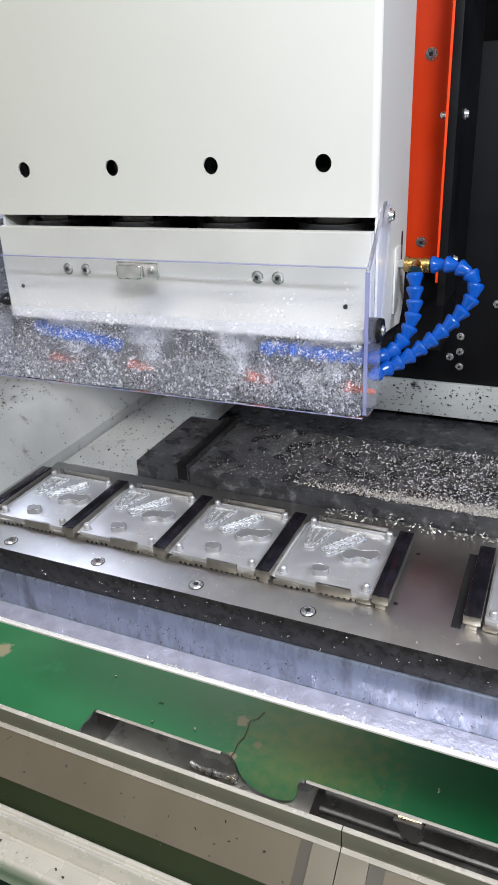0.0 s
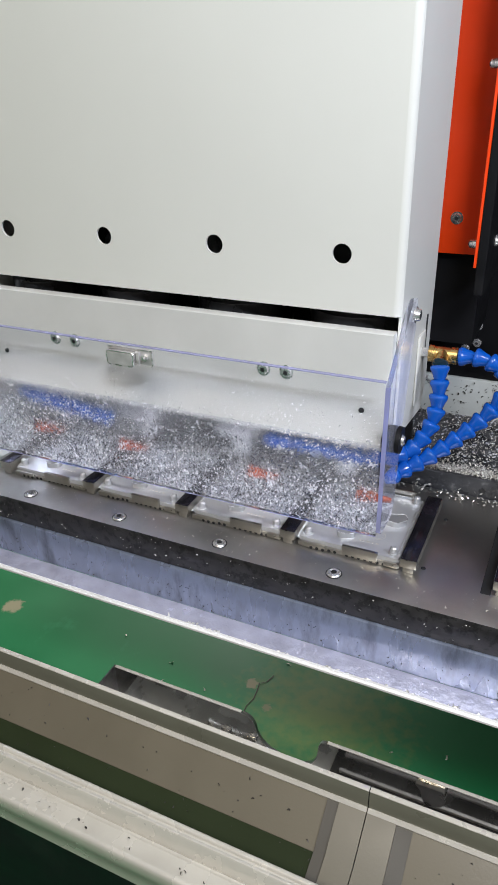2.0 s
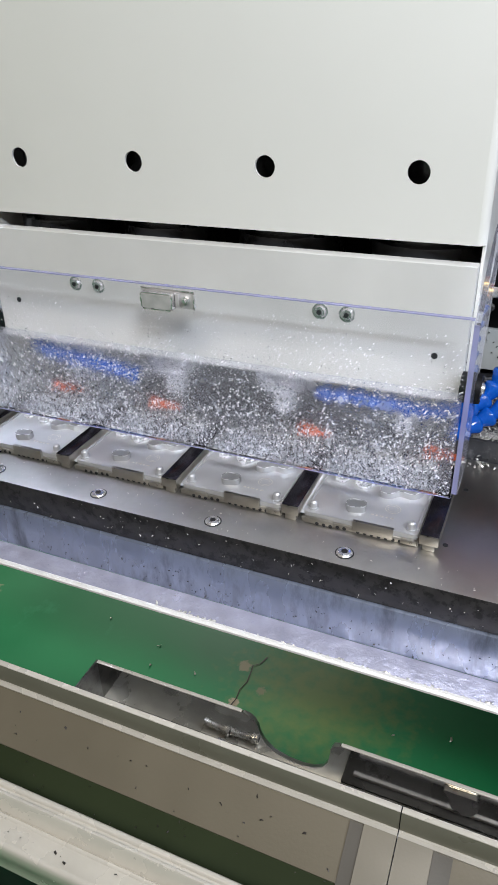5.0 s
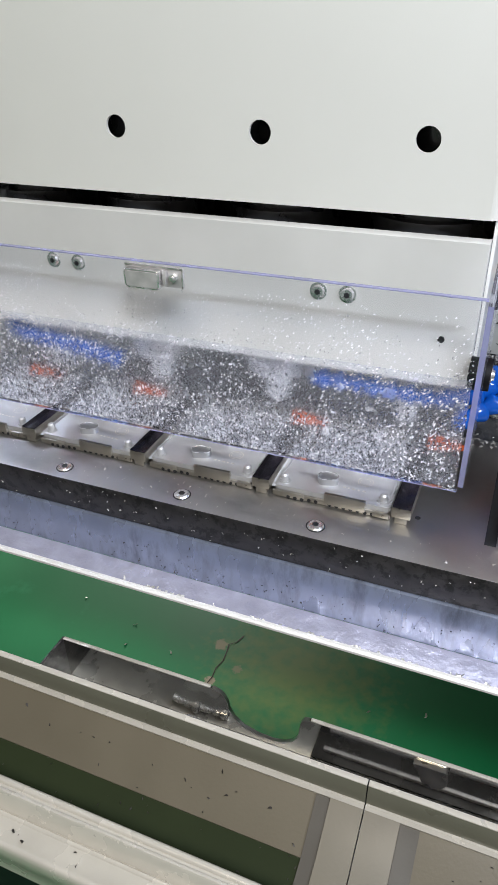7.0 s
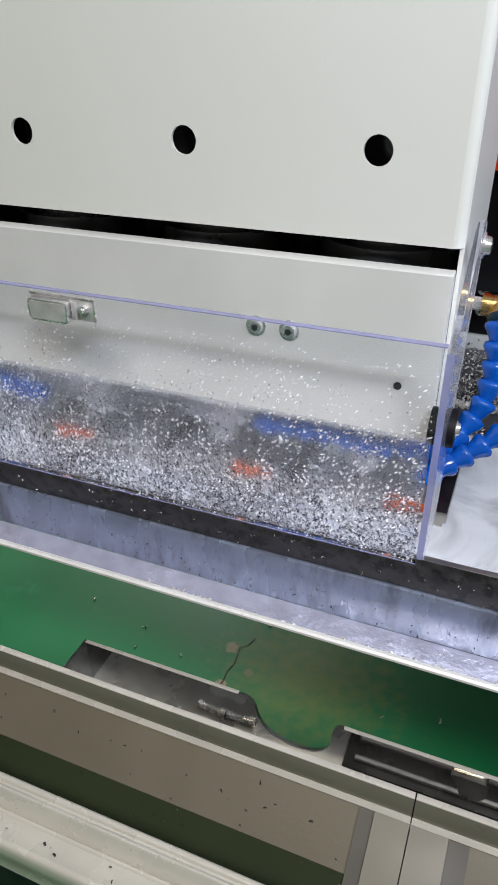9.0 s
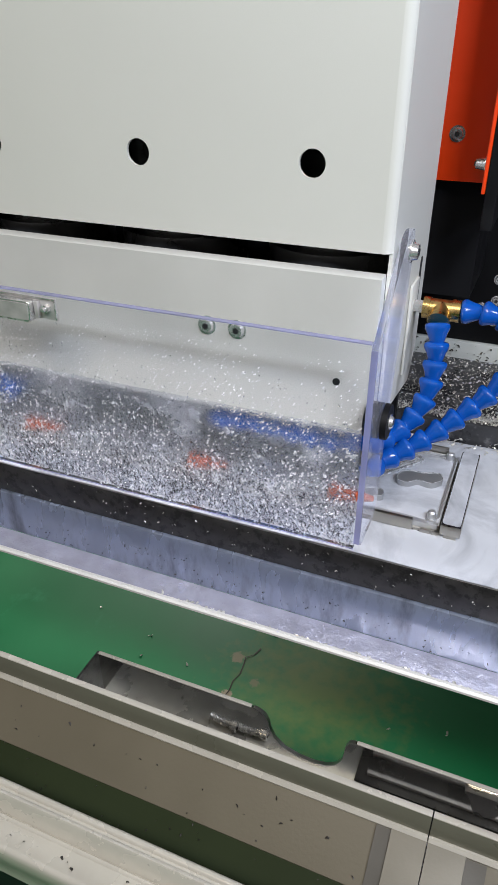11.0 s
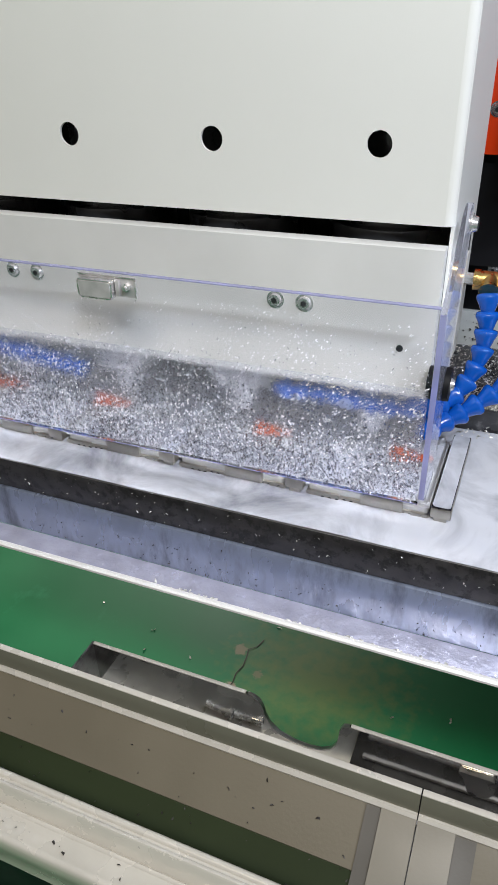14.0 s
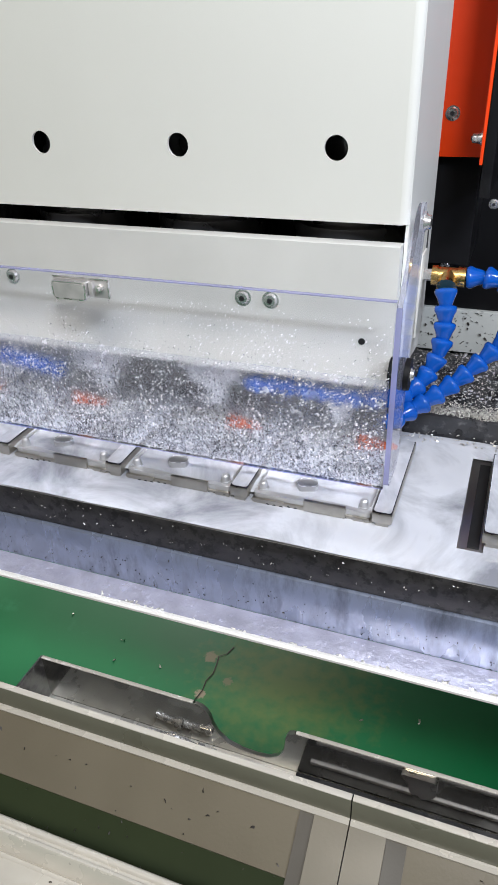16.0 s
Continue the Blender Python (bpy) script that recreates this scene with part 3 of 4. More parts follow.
    for outline, lab in ((rounded([(0.006, 0.0), (0.013, 0.013), (0.03, 0.013), (0.05, 0.020), (0.055, 0.006), (0.043, -0.006), (0.029, -0.002), (0.021, -0.012), (0.008, -0.012)], 0.006),
                          "two-lobed raised boss"),
                         (rounded([(-0.022, -0.043), (-0.017, -0.034), (0.0, -0.034), (0.002, -0.046), (-0.016, -0.052)], 0.004), "")):
        bm = bmesh.new()
        prism(bm, outline, 0.0070, z)
        boss = part("boss", bm, M_BOSS, body, lab)
        # Thin pale rim paints the highlight along the boss's top edge.
        bm = bmesh.new()
        rim_of(bm, outline, 0.0008, 0.0005, Matrix.Translation((0, 0, 0.0195)))
        part("boss_highlight", bm, M_RIB, boss)
    bm = bmesh.new()
    r = 0.0085
    for k in range(28):
        t0, t1 = k * math.tau / 28, (k + 1) * math.tau / 28
        for rr in (r, r * 0.68):
            f = [bm.verts.new((0.028 + q * math.cos(t), -0.029 + q * math.sin(t), 0.01275)) for q, t in ((rr, t0), (rr, t1), (rr * 0.9, t1), (rr * 0.9, t0))]
            bm.faces.new(f)
    part("engraved_ring", bm, M_CHIP, body)
    for i, (x, wd) in enumerate(((0.008, 0.003), (0.013, 0.002), (0.0175, 0.004), (0.024, 0.002), (0.029, 0.0035))):
        bm = bmesh.new()
        box(bm, x, x + wd, -0.0475, -0.045, 0.0125, 0.01275)
        part("engraved_mark", bm, M_CHIP, body)
    return w


def work_row():
    bar = clamp_bar()
    bar.location = (0.078, 0.105, 0)
    for x in (-0.072, -0.222, -0.372, -0.522, 0.182, 0.332, 0.482):
        copy_thing(bar, pose(x, 0.105, 0))
    w = work_holder()
    w.location = (0.0035, 0.105, 0)
    for x in (-0.1465, -0.2965, -0.4465, 0.257, 0.407):
        copy_thing(w, pose(x, 0.105, 0))


def coolant_films():
    """Thin wavy sheets of coolant, whose level rises over the plate and in the workpieces."""
    made = []
    for name, lab, x0, x1, y0, y1, nx, ny, low, high in (
            ("coolant_film", "milky coolant film flooding the fixture plate", -0.555, 1.24, -0.0178, 0.231, 150, 24, -0.0025, 0.0031),
            ("coolant_film", "milky coolant pooled on the aluminium workpieces", -0.51, 0.066, 0.0405, 0.1735, 60, 16, 0.0105, 0.0133)):
        bm = bmesh.new()
        bmesh.ops.create_grid(bm, x_segments=nx, y_segments=ny, size=0.5)
        for v in bm.verts:
            v.co = Vector((x0 + (v.co.x + 0.5) * (x1 - x0), y0 + (v.co.y + 0.5) * (y1 - y0), 0))
            v.co.z = 0.0009 * noise.noise((v.co.x * 16, v.co.y * 16, 2.0)) - (0.002 if min(v.co.y - y0, y1 - v.co.y) < 0.001 else 0)
        gone = [f for f in bm.faces if 0.152 < f.calc_center_median().x < 0.172 and 0.028 < f.calc_center_median().y < 0.186]
        bmesh.ops.delete(bm, geom=gone, context="FACES")
        ob = part(name, bm, M_COOLANT, angle=80)
        tagged(ob, lab, "coolant")
        made.append((ob, low, high))
    first = None
    for x in (-0.522, -0.372, -0.222, -0.072, 0.078, 0.182, 0.332):
        if first is None:
            bm = bmesh.new()
            prism(bm, rounded([(-0.0088, -0.0715), (0.0088, -0.0715), (0.0088, 0.0715), (-0.0088, 0.0715)], 0.004), 0.0008, Matrix())
            first = part("coolant_film", bm, M_COOLANT)
            ob = first
        else:
            ob = new("coolant_film", first.data)
        ob.location = (x, 0.105, 0)
        tagged(ob, "milky coolant wetting the top of a clamp bar", "coolant", "wet clamp bars")
        made.append((ob, 0.0185, 0.0204))
    return made


def air_line():
    h = thing("air_line", "blue plastic air line beside the fixture plate", "air line")
    pts = [Vector(p) for p in ((-0.578, 0.30, 0.0), (-0.574, 0.20, 0.008), (-0.568, 0.13, 0.016), (-0.578, 0.06, 0.012), (-0.60, -0.02, 0.0), (-0.62, -0.10, -0.05))]
    bm = bmesh.new()
    for a, b in zip(pts, pts[1:]):
        tube(bm, 0.004, 0.004, a, b, 14)
        bmesh.ops.create_uvsphere(bm, u_segments=14, v_segments=8, radius=0.004, matrix=Matrix.Translation(b))
    part("line", bm, M_BLUE, h)


# ---------------- the machine's front ----------------
def front_frame():
    for side, x0, x1 in (("a", -1.2, 0.1137), ("b", 0.1146, 1.3)):
        leaf = thing("front_door", "beige-grey enamelled front door leaf, its lower panel coloured like a dark reflection", "machine door", "front door leaves")
        bm = bmesh.new()
        profile(bm, [(-0.232, -0.0420), (-0.232, -0.0235), (-0.2325, -0.0225), (-0.2375, -0.0225), (-0.238, -0.0235), (-0.238, -0.0420)], x0, x1)
        part("rail_face", bm, M_RAIL, leaf, "grey-green enamelled rail")
        bm = bmesh.new()
        box(bm, x0, x1, -0.2378, -0.2328, -0.0223, -0.0212, 0.0004)
        part("rail_edge", bm, M_CREAM, leaf)
        bm = bmesh.new()
        profile(bm, [(-0.2325, -0.0422), (-0.2325, -0.0470), (-0.2410, -0.0470), (-0.2415, -0.0450), (-0.2395, -0.0422)], x0, x1)
        part("ledge", bm, M_CREAM, leaf)
        bm = bmesh.new()
        profile(bm, [(-0.2325, -0.0472), (-0.2408, -0.0472), (-0.2760, -0.0720), (-0.2760, -0.0750), (-0.2325, -0.0510)], x0, x1)
        part("beige_panel", bm, M_BEIGE, leaf, "glossy beige-grey panel")
        bm = bmesh.new()
        profile(bm, [(-0.2762, -0.0724), (-0.3400, -0.0905), (-0.3400, -0.0935), (-0.2762, -0.0754)], x0, x1)
        part("olive_panel", bm, M_OLIVE, leaf, "lower beige panel with a dark olive reflection in its colour")
        for name, bx0, bx1, up, material in (("end_bar", 0.0895, 0.1137, 0.0030, M_BARS), ("dark_strip", 0.0790, 0.0893, 0.0012, M_STRIP)) if side == "a" else (
                ("end_bar", 0.1146, 0.1400, 0.0030, M_BARS), ("dark_strip", 0.1402, 0.1540, 0.0012, M_STRIP)):
            bm = bmesh.new()
            profile(bm, [(-0.2418, -0.0474 + up), (-0.2768, -0.0722 + up), (-0.3400, -0.0902 + up), (-0.3400, -0.0904), (-0.2762, -0.0722), (-0.2410, -0.0474)], bx0, bx1)
            part(name, bm, material, leaf)
        bm = bmesh.new()
        profile(bm, [(-0.318, -0.0895), (-0.318, -0.039), (-0.3195, -0.0365), (-0.3205, -0.036), (-0.3222, -0.036), (-0.3232, -0.0367), (-0.3238, -0.0388), (-0.3258, -0.0388),
                     (-0.3264, -0.0372), (-0.3270, -0.0367), (-0.3288, -0.0367), (-0.3298, -0.038), (-0.3340, -0.0525), (-0.3350, -0.0516), (-0.3362, -0.0518), (-0.3372, -0.0534),
                     (-0.3500, -0.0540), (-0.3512, -0.0530), (-0.3535, -0.0530), (-0.3552, -0.0545), (-0.3560, -0.0580), (-0.3560, -0.0700), (-0.3540, -0.0730), (-0.3540, -0.0895)], x0, x1)
        part("profile_rail", bm, M_CREAM, leaf, "cream extruded profile rail", angle=50)
        if side == "a":
            # A black strip fills the seam between the two leaves.
            bm = bmesh.new()
            box(bm, 0.11375, 0.11455, -0.2372, -0.2328, -0.046, -0.0230)
            part("seam_strip", bm, M_BLACK, leaf, "black strip in the seam between the leaves")
        # The door's lower panel lies in shade, so it is coloured black.
        bm = bmesh.new()
        box(bm, x0, x1, -0.3535, -0.3505, -0.829, -0.0897)
        part("lower_front", bm, M_BLACK, leaf, "lower front panel with its shade put into black")
        r = random.Random(21 if side == "a" else 22)
        part("swarf", shards(r, 110, lambda q: (lambda x, y: (x, y, (-0.0472 + (y + 0.2408) * 0.7045 if y > -0.276 else -0.0724 + (y + 0.2762) * 0.2837) + 0.0004))(q.uniform(max(x0, -0.5), min(x1, 0.4)), q.uniform(-0.316, -0.245)), 0.0011), M_SPECK, leaf, kind="stuff")
        part("swarf", shards(r, 40, lambda q: (q.uniform(max(x0, -0.5), min(x1, 0.4)), q.uniform(-0.349, -0.339), -0.0534), 0.0011), M_SPECK, leaf, kind="stuff")


def stainless_channel():
    ch = thing("latch_channel", "polished stainless latch channel with a round notch", "channel")
    # back plate with a notch
    top, low = -0.132, -0.21
    notch = [(-0.064, top), (-0.057, -0.1335), (-0.0515, -0.1375), (-0.048, -0.145), (-0.046, -0.155), (-0.041, -0.166), (-0.031, -0.1755), (-0.016, -0.1805), (0.0, -0.1815),
             (0.012, -0.179), (0.021, -0.1725), (0.0265, -0.163), (0.028, -0.152), (0.029, -0.141), (0.032, -0.1345), (0.038, top)]
    edge = [(-0.2405, top)] + notch + [(0.7, top)]
    bm = bmesh.new()
    rows = [[bm.verts.new(p) for p in ((x, -0.1225, z), (x, -0.1200, z), (x, -0.1200, low), (x, -0.1225, low))] for x, z in edge]
    for a, b in zip(rows, rows[1:]):
        for k in range(4):
            bm.faces.new((a[k], a[(k + 1) % 4], b[(k + 1) % 4], b[k]))
    bm.faces.new(rows[0])
    bm.faces.new(rows[-1][::-1])
    part("back_plate", bm, M_MIRROR, ch)
    bm = bmesh.new()
    rows = [[bm.verts.new(p) for p in ((x, -0.1232, z - 0.0006), (x, -0.1195, z - 0.0006), (x, -0.1195, z + 0.0012), (x, -0.1232, z + 0.0012))] for x, z in notch]
    for a, b in zip(rows, rows[1:]):
        for k in range(4):
            bm.faces.new((a[k], a[(k + 1) % 4], b[(k + 1) % 4], b[k]))
    part("notch_edge", bm, M_NICKEL, ch)
    for x0, x1 in ((-0.2405, -0.066), (0.039, 0.7)):
        bm = bmesh.new()
        box(bm, x0, x1, -0.1235, -0.1195, top + 0.0002, top + 0.0016, 0.0005)
        part("top_edge", bm, M_CREAM, ch)
    # End plate coloured dark for the dark inner wall it would mirror.
    bm = bmesh.new()
    box(bm, -0.243, -0.2407, -0.231, -0.12, low, top + 0.001)
    part("end_plate", bm, M_STEEL_EDGE, ch, "end plate with the channel's inner dark in its colour")
    bm = bmesh.new()
    box(bm, -0.2405, 0.7, -0.231, -0.1228, -0.1905, -0.188)
    part("channel_floor", bm, M_NICKEL_DULL, ch)
    # Added dark bed stands for a dark reflection in the channel's right end.
    bm = bmesh.new()
    box(bm, 0.04, 0.7, -0.2300, -0.1236, -0.1878, -0.1858, 0.0008)
    bed = part("guide_bed", bm, M_SPIN, ch, "added bed under the guide strips, dark for a mirrored silhouette")
    for gy in (-0.135, -0.158):
        bm = bmesh.new()
        box(bm, 0.05, 0.7, gy - 0.0022, gy + 0.0022, -0.1857, -0.1815, 0.001)
        part("guide_strip", bm, M_SATIN, bed)
    bm = bmesh.new()
    prism(bm, rounded([(0.135, -0.1345), (0.1685, -0.1345), (0.1690, -0.152), (0.163, -0.160), (0.150, -0.163), (0.1455, -0.155), (0.143, -0.143)], 0.005), 0.006,
          Matrix(((1, 0, 0, 0), (0, 0, 1, -0.1288), (0, 1, 0, 0), (0, 0, 0, 1))))
    part("latch_hook", bm, M_NICKEL, ch, "nickel latch hook")
    for (x, y, a) in ((-0.092, -0.1315, 4), (-0.060, -0.1340, -6)):
        b = thing("bolt", "loose oily steel cap bolt lying in the channel", "bolt", "bolts in the channel")
        b.matrix_world = pose(x, y, -0.1825, 0, 3, a)
        bm = bmesh.new()
        for k in range(9):
            tube(bm, 0.0040, 0.0033, (-0.024 + k * 0.0020, 0, 0), (-0.0230 + k * 0.0020, 0, 0), 14)
            tube(bm, 0.0033, 0.0040, (-0.0230 + k * 0.0020, 0, 0), (-0.0220 + k * 0.0020, 0, 0), 14)
        tube(bm, 0.0038, 0.0038, (-0.006, 0, 0), (0.0, 0, 0), 14)
        part("shank", bm, M_CHROME, b, "threaded shank")
        bm = bmesh.new()
        tube(bm, 0.0058, 0.0058, (0.0, 0, 0), (0.0062, 0, 0), 20)
        tube(bm, 0.0058, 0.0050, (0.0062, 0, 0), (0.0070, 0, 0), 20)
        part("bolt_head", bm, M_CHROME, b)
        bm = bmesh.new()
        tube(bm, 0.0028, 0.0028, (0.0066, 0, 0), (0.0074, 0, 0), 6)
        part("socket", bm, M_DARK, b)


# ---------------- the spindle head ----------------
def holed_wall(bm, xs, z0, z1, zc, r, y0, y1):
    """A wall from y0 to y1, in cells each with a round hole at height zc."""
    for xa, xc, xb in xs:
        angs = sorted({round(k * math.tau / 40, 6) for k in range(40)} | {round(math.atan2(zz - zc, xx - xc) % math.tau, 6) for xx in (xa, xb) for zz in (z0, z1)})
        rings = []
        for y in (y0, y1):
            inner, outer = [], []
            for a in angs:
                c, s = math.cos(a), math.sin(a)
                inner.append(bm.verts.new((xc + r * c, y, zc + r * s)))
                k = min(((xb if c > 0 else xa) - xc) / c if abs(c) > 1e-9 else 1e9, ((z1 if s > 0 else z0) - zc) / s if abs(s) > 1e-9 else 1e9)
                outer.append(bm.verts.new((xc + k * c, y, zc + k * s)))
            rings.append((inner, outer))
        n = len(angs)
        for i in range(n):
            j = (i + 1) % n
            for inner, outer in rings:
                bm.faces.new((inner[i], inner[j], outer[j], outer[i]))
            for q in (0, 1):
                bm.faces.new((rings[0][q][i], rings[0][q][j], rings[1][q][j], rings[1][q][i]))


def hose(parent, points, r=0.0102):
    """A string of ball-jointed blue segments along a smooth line."""
    h = new("coolant_hose")
    h.parent = parent
    pts = [Vector(p) for p in points]
    fine = []
    for i in range(len(pts) - 1):
        p0, p1, p2, p3 = pts[max(i - 1, 0)], pts[i], pts[i + 1], pts[min(i + 2, len(pts) - 1)]
        for k in range(24):
            t = k / 24
            fine.append(0.5 * ((2 * p1) + (p2 - p0) * t + (2 * p0 - 5 * p1 + 4 * p2 - p3) * t * t + (3 * p1 - p0 - 3 * p2 + p3) * t ** 3))
    fine.append(pts[-1])
    step, run, nodes = 0.0170, 0.0, [fine[0]]
    for a, b in zip(fine, fine[1:]):
        run += (b - a).length
        if run >= step:
            nodes.append(b)
            run = 0.0
    bm = bmesh.new()
    z = 0.0
    ring = [(0.70, -0.0092), (1.05, -0.0080), (1.14, -0.0060), (1.12, -0.0036), (0.90, 0.0010), (0.74, 0.0062), (0.60, 0.0095)]
    rows = []
    for q, zz in ring:
        rows.append([bm.verts.new((r * q * math.cos(k * math.tau / 18), r * q * math.sin(k * math.tau / 18), zz)) for k in range(18)])
    for a, b in zip(rows, rows[1:]):
        for k in range(18):
            bm.faces.new((a[k], a[(k + 1) % 18], b[(k + 1) % 18], b[k]))
    bm.faces.new(rows[0][::-1])
    bm.faces.new(rows[-1])
    first = None
    for a, b in zip(nodes, nodes[1:]):
        m = Matrix.Translation((a + b) / 2) @ (b - a).to_track_quat("Z", "Y").to_matrix().to_4x4()
        if first is None:
            first = part("hose_segment", bm, M_BLUE, h, angle=60)
            first.matrix_local = m
        else:
            again(first, m, h)
    return h


def round_screw(parent, at, axis, r, depth, name="screw"):
    at, axis = Vector(at), Vector(axis)
    bm = bmesh.new()
    tube(bm, r * 1.25, r * 1.25, at, at + axis * depth * 0.25, 24)
    tube(bm, r, r * 0.8, at + axis * depth * 0.25, at + axis * depth, 24)
    s = part(name, bm, M_CHROME, parent, "bright button-head screw")
    bm = bmesh.new()
    tube(bm, r * 0.42, r * 0.42, at + axis * depth * 1.01, at + axis * depth * 1.12, 6)
    part("socket", bm, M_DARK, s)
    return s


def spindle_head():
    head = thing("spindle_head", "white four-spindle milling head with a clear splash guard", "spindle head")
    xs = [(-0.5105, -0.45, -0.375), (-0.375, -0.30, -0.225), (-0.225, -0.15, -0.075), (-0.075, 0.0, 0.0585)]
    bm = bmesh.new()
    holed_wall(bm, xs, -0.0617, 0.06, 0.0, 0.0105, 0.0, 0.003)
    box(bm, -0.5105, 0.0585, 0.0, 0.003, 0.06, 0.9)
    bmesh.ops.remove_doubles(bm, verts=bm.verts, dist=1e-5)
    part("front_cover", bm, M_WHITE, head, "white powder-coated cover with four round holes", smooth=False)
    bm = bmesh.new()
    arc = [(0.0585 + 0.008 * math.sin(a), 0.008 - 0.008 * math.cos(a)) for a in [k * math.pi / 2 / 6 for k in range(7)]]
    lo = [bm.verts.new((x, y, -0.0617)) for x, y in arc]
    hi = [bm.verts.new((x, y, 0.9)) for x, y in arc]
    for i in range(6):
        bm.faces.new((lo[i], lo[i + 1], hi[i + 1], hi[i]))
    part("cover_corner", bm, M_WHITE, head)
    for sx, name in ((0.0635, "side_cover"), (-0.5105, "side_cover")):
        bm = bmesh.new()
        m = Matrix(((0, 0, 1, sx), (1, 0, 0, 0), (0, 1, 0, 0), (0, 0, 0, 1)))
        prism(bm, [(0.008, 0.9), (0.172, 0.9), (0.172, -0.20), (0.150, -0.232), (0.004, -0.214), (0.004, -0.079), (0.006, -0.061)], 0.003, m)
        part(name, bm, M_WHITE, head)
    bm = bmesh.new()
    profile(bm, [(-0.0105, -0.0785), (-0.009, -0.0775), (0.003, -0.0775), (0.003, -0.2135), (-0.0135, -0.2135), (-0.0145, -0.2125)], -0.5085, 0.0632)
    part("lower_panel", bm, M_PANEL, head, "silver-grey painted lower panel")
    # dark inside and the spindle bodies behind the slot
    bm = bmesh.new()
    box(bm, -0.505, 0.060, 0.10, 0.16, -0.21, 0.85)
    part("inner_frame", bm, M_BLACK, head)
    bm = bmesh.new()
    box(bm, -0.42, 0.03, 0.1605, 0.3295, 0.02, 0.8)
    part("slide_mount", bm, M_BLACK, head)
    bm = bmesh.new()
    box(bm, -0.505, 0.060, 0.004, 0.155, -0.2125, -0.2065)
    part("base_plate", bm, M_DARK, head)
    bm = bmesh.new()
    box(bm, -0.505, 0.058, 0.150, 0.160, -0.290, -0.2128, 0.001)
    part("rear_plate", bm, M_BLACK, head)
    for k in range(4):
        x = -0.45 + 0.15 * k
        bm = bmesh.new()
        tube(bm, 0.06, 0.06, (x, 0.078, -0.2), (x, 0.078, -0.0735), 40)
        tube(bm, 0.046, 0.046, (x, 0.078, -0.0735), (x, 0.078, 0.2), 32)
        s = part("spindle", bm, M_SPIN, head, "dark spindle body")
        bm = bmesh.new()
        tube(bm, 0.006, 0.006, (x + 0.045, 0.038, -0.0735), (x + 0.045, 0.038, -0.068), 16)
        part("clamp_screw", bm, M_BLACK, s)
        bm = bmesh.new()
        tube(bm, 0.036, 0.036, (x, 0.055, -0.246), (x, 0.055, -0.2126), 36)
        tube(bm, 0.033, 0.036, (x, 0.055, -0.256), (x, 0.055, -0.2462), 36)
        part("spindle_nose", bm, M_NOSE, s, "bright turned steel nose")
        bm = bmesh.new()
        tube(bm, 0.0125, 0.0155, (x, 0.055, -0.291), (x, 0.055, -0.275), 28)
        tube(bm, 0.0155, 0.0155, (x, 0.055, -0.275), (x, 0.055, -0.2562), 28)
        part("collet_nut", bm, M_NOSE, s)
        bm = bmesh.new()
        tube(bm, 0.002, 0.002, (x, 0.055, -0.318), (x, 0.055, -0.291), 12)
        part("milling_cutter", bm, M_NICKEL, s)
    for x in (-0.3882, -0.3566, -0.0857, -0.0570):
        round_screw(head, (x, -0.0118, -0.1355), (0, -1, 0), 0.0068, 0.004)
    for x, z in ((0.0337, -0.1675), (-0.478, -0.1645)):
        bm = bmesh.new()
        tube(bm, 0.0032, 0.0032, (x, -0.0141, z), (x, -0.0128, z), 16)
        part("drilled_hole", bm, M_DARK, head)
    bm = bmesh.new()
    prism(bm, rounded([(0.140, -0.150), (0.148, -0.150), (0.148, -0.100), (0.140, -0.100)], 0.004), 0.0006, Matrix(((0, 0, 1, 0.0664), (1, 0, 0, 0), (0, 1, 0, 0), (0, 0, 0, 1))))
    part("side_slot", bm, M_DARK, head)
    # connector with a latch plate on the guard
    con = new("catch")
    con.parent = head
    tagged(con, "bright nickel catch plate")
    bm = bmesh.new()
    box(bm, -0.2625, -0.2005, -0.0690, -0.0675, -0.1290, -0.1095, 0.0004)
    part("catch_plate", bm, M_SATIN, con)
    for bx0, bx1, bz0, bz1 in ((-0.2625, -0.2005, -0.1109, -0.1095), (-0.2019, -0.2005, -0.1290, -0.1111)):
        bm = bmesh.new()
        box(bm, bx0, bx1, -0.0702, -0.0691, bz0, bz1, 0.0003)
        part("plate_rim", bm, M_CHROME, con)
    bm = bmesh.new()
    on_sheet = Matrix(((1, 0, 0, 0), (0, 0, -1, -0.0691), (0, 1, 0, 0), (0, 0, 0, 1)))
    prism(bm, rounded([(-0.2590, -0.1305), (-0.2225, -0.1305), (-0.2215, -0.1125), (-0.2600, -0.1125)], 0.003), 0.0085, on_sheet, 0.0014)
    body = part("catch_body", bm, M_CHROME, con, "bright nickel shell")
    bm = bmesh.new()
    prism(bm, rounded([(-0.2572, -0.1290), (-0.2242, -0.1290), (-0.2234, -0.1142), (-0.2580, -0.1142)], 0.002), 0.0004, Matrix.Translation((0, -0.0085, 0)) @ on_sheet)
    part("face_plate", bm, M_SATIN, body)
    bm = bmesh.new()
    box(bm, -0.2208, -0.2165, -0.0735, -0.0692, -0.1275, -0.1125, 0.0008)
    part("lug", bm, M_SATIN, con)
    bm = bmesh.new()
    tube(bm, 0.0038, 0.0038, (-0.2095, -0.0692, -0.1185), (-0.2095, -0.0740, -0.1185), 6)
    tube(bm, 0.0024, 0.0018, (-0.2095, -0.0740, -0.1185), (-0.2095, -0.0765, -0.1185), 12)
    part("hex_standoff", bm, M_CHROME, con)
    # guard
    guard = new("splash_guard")
    guard.parent = head
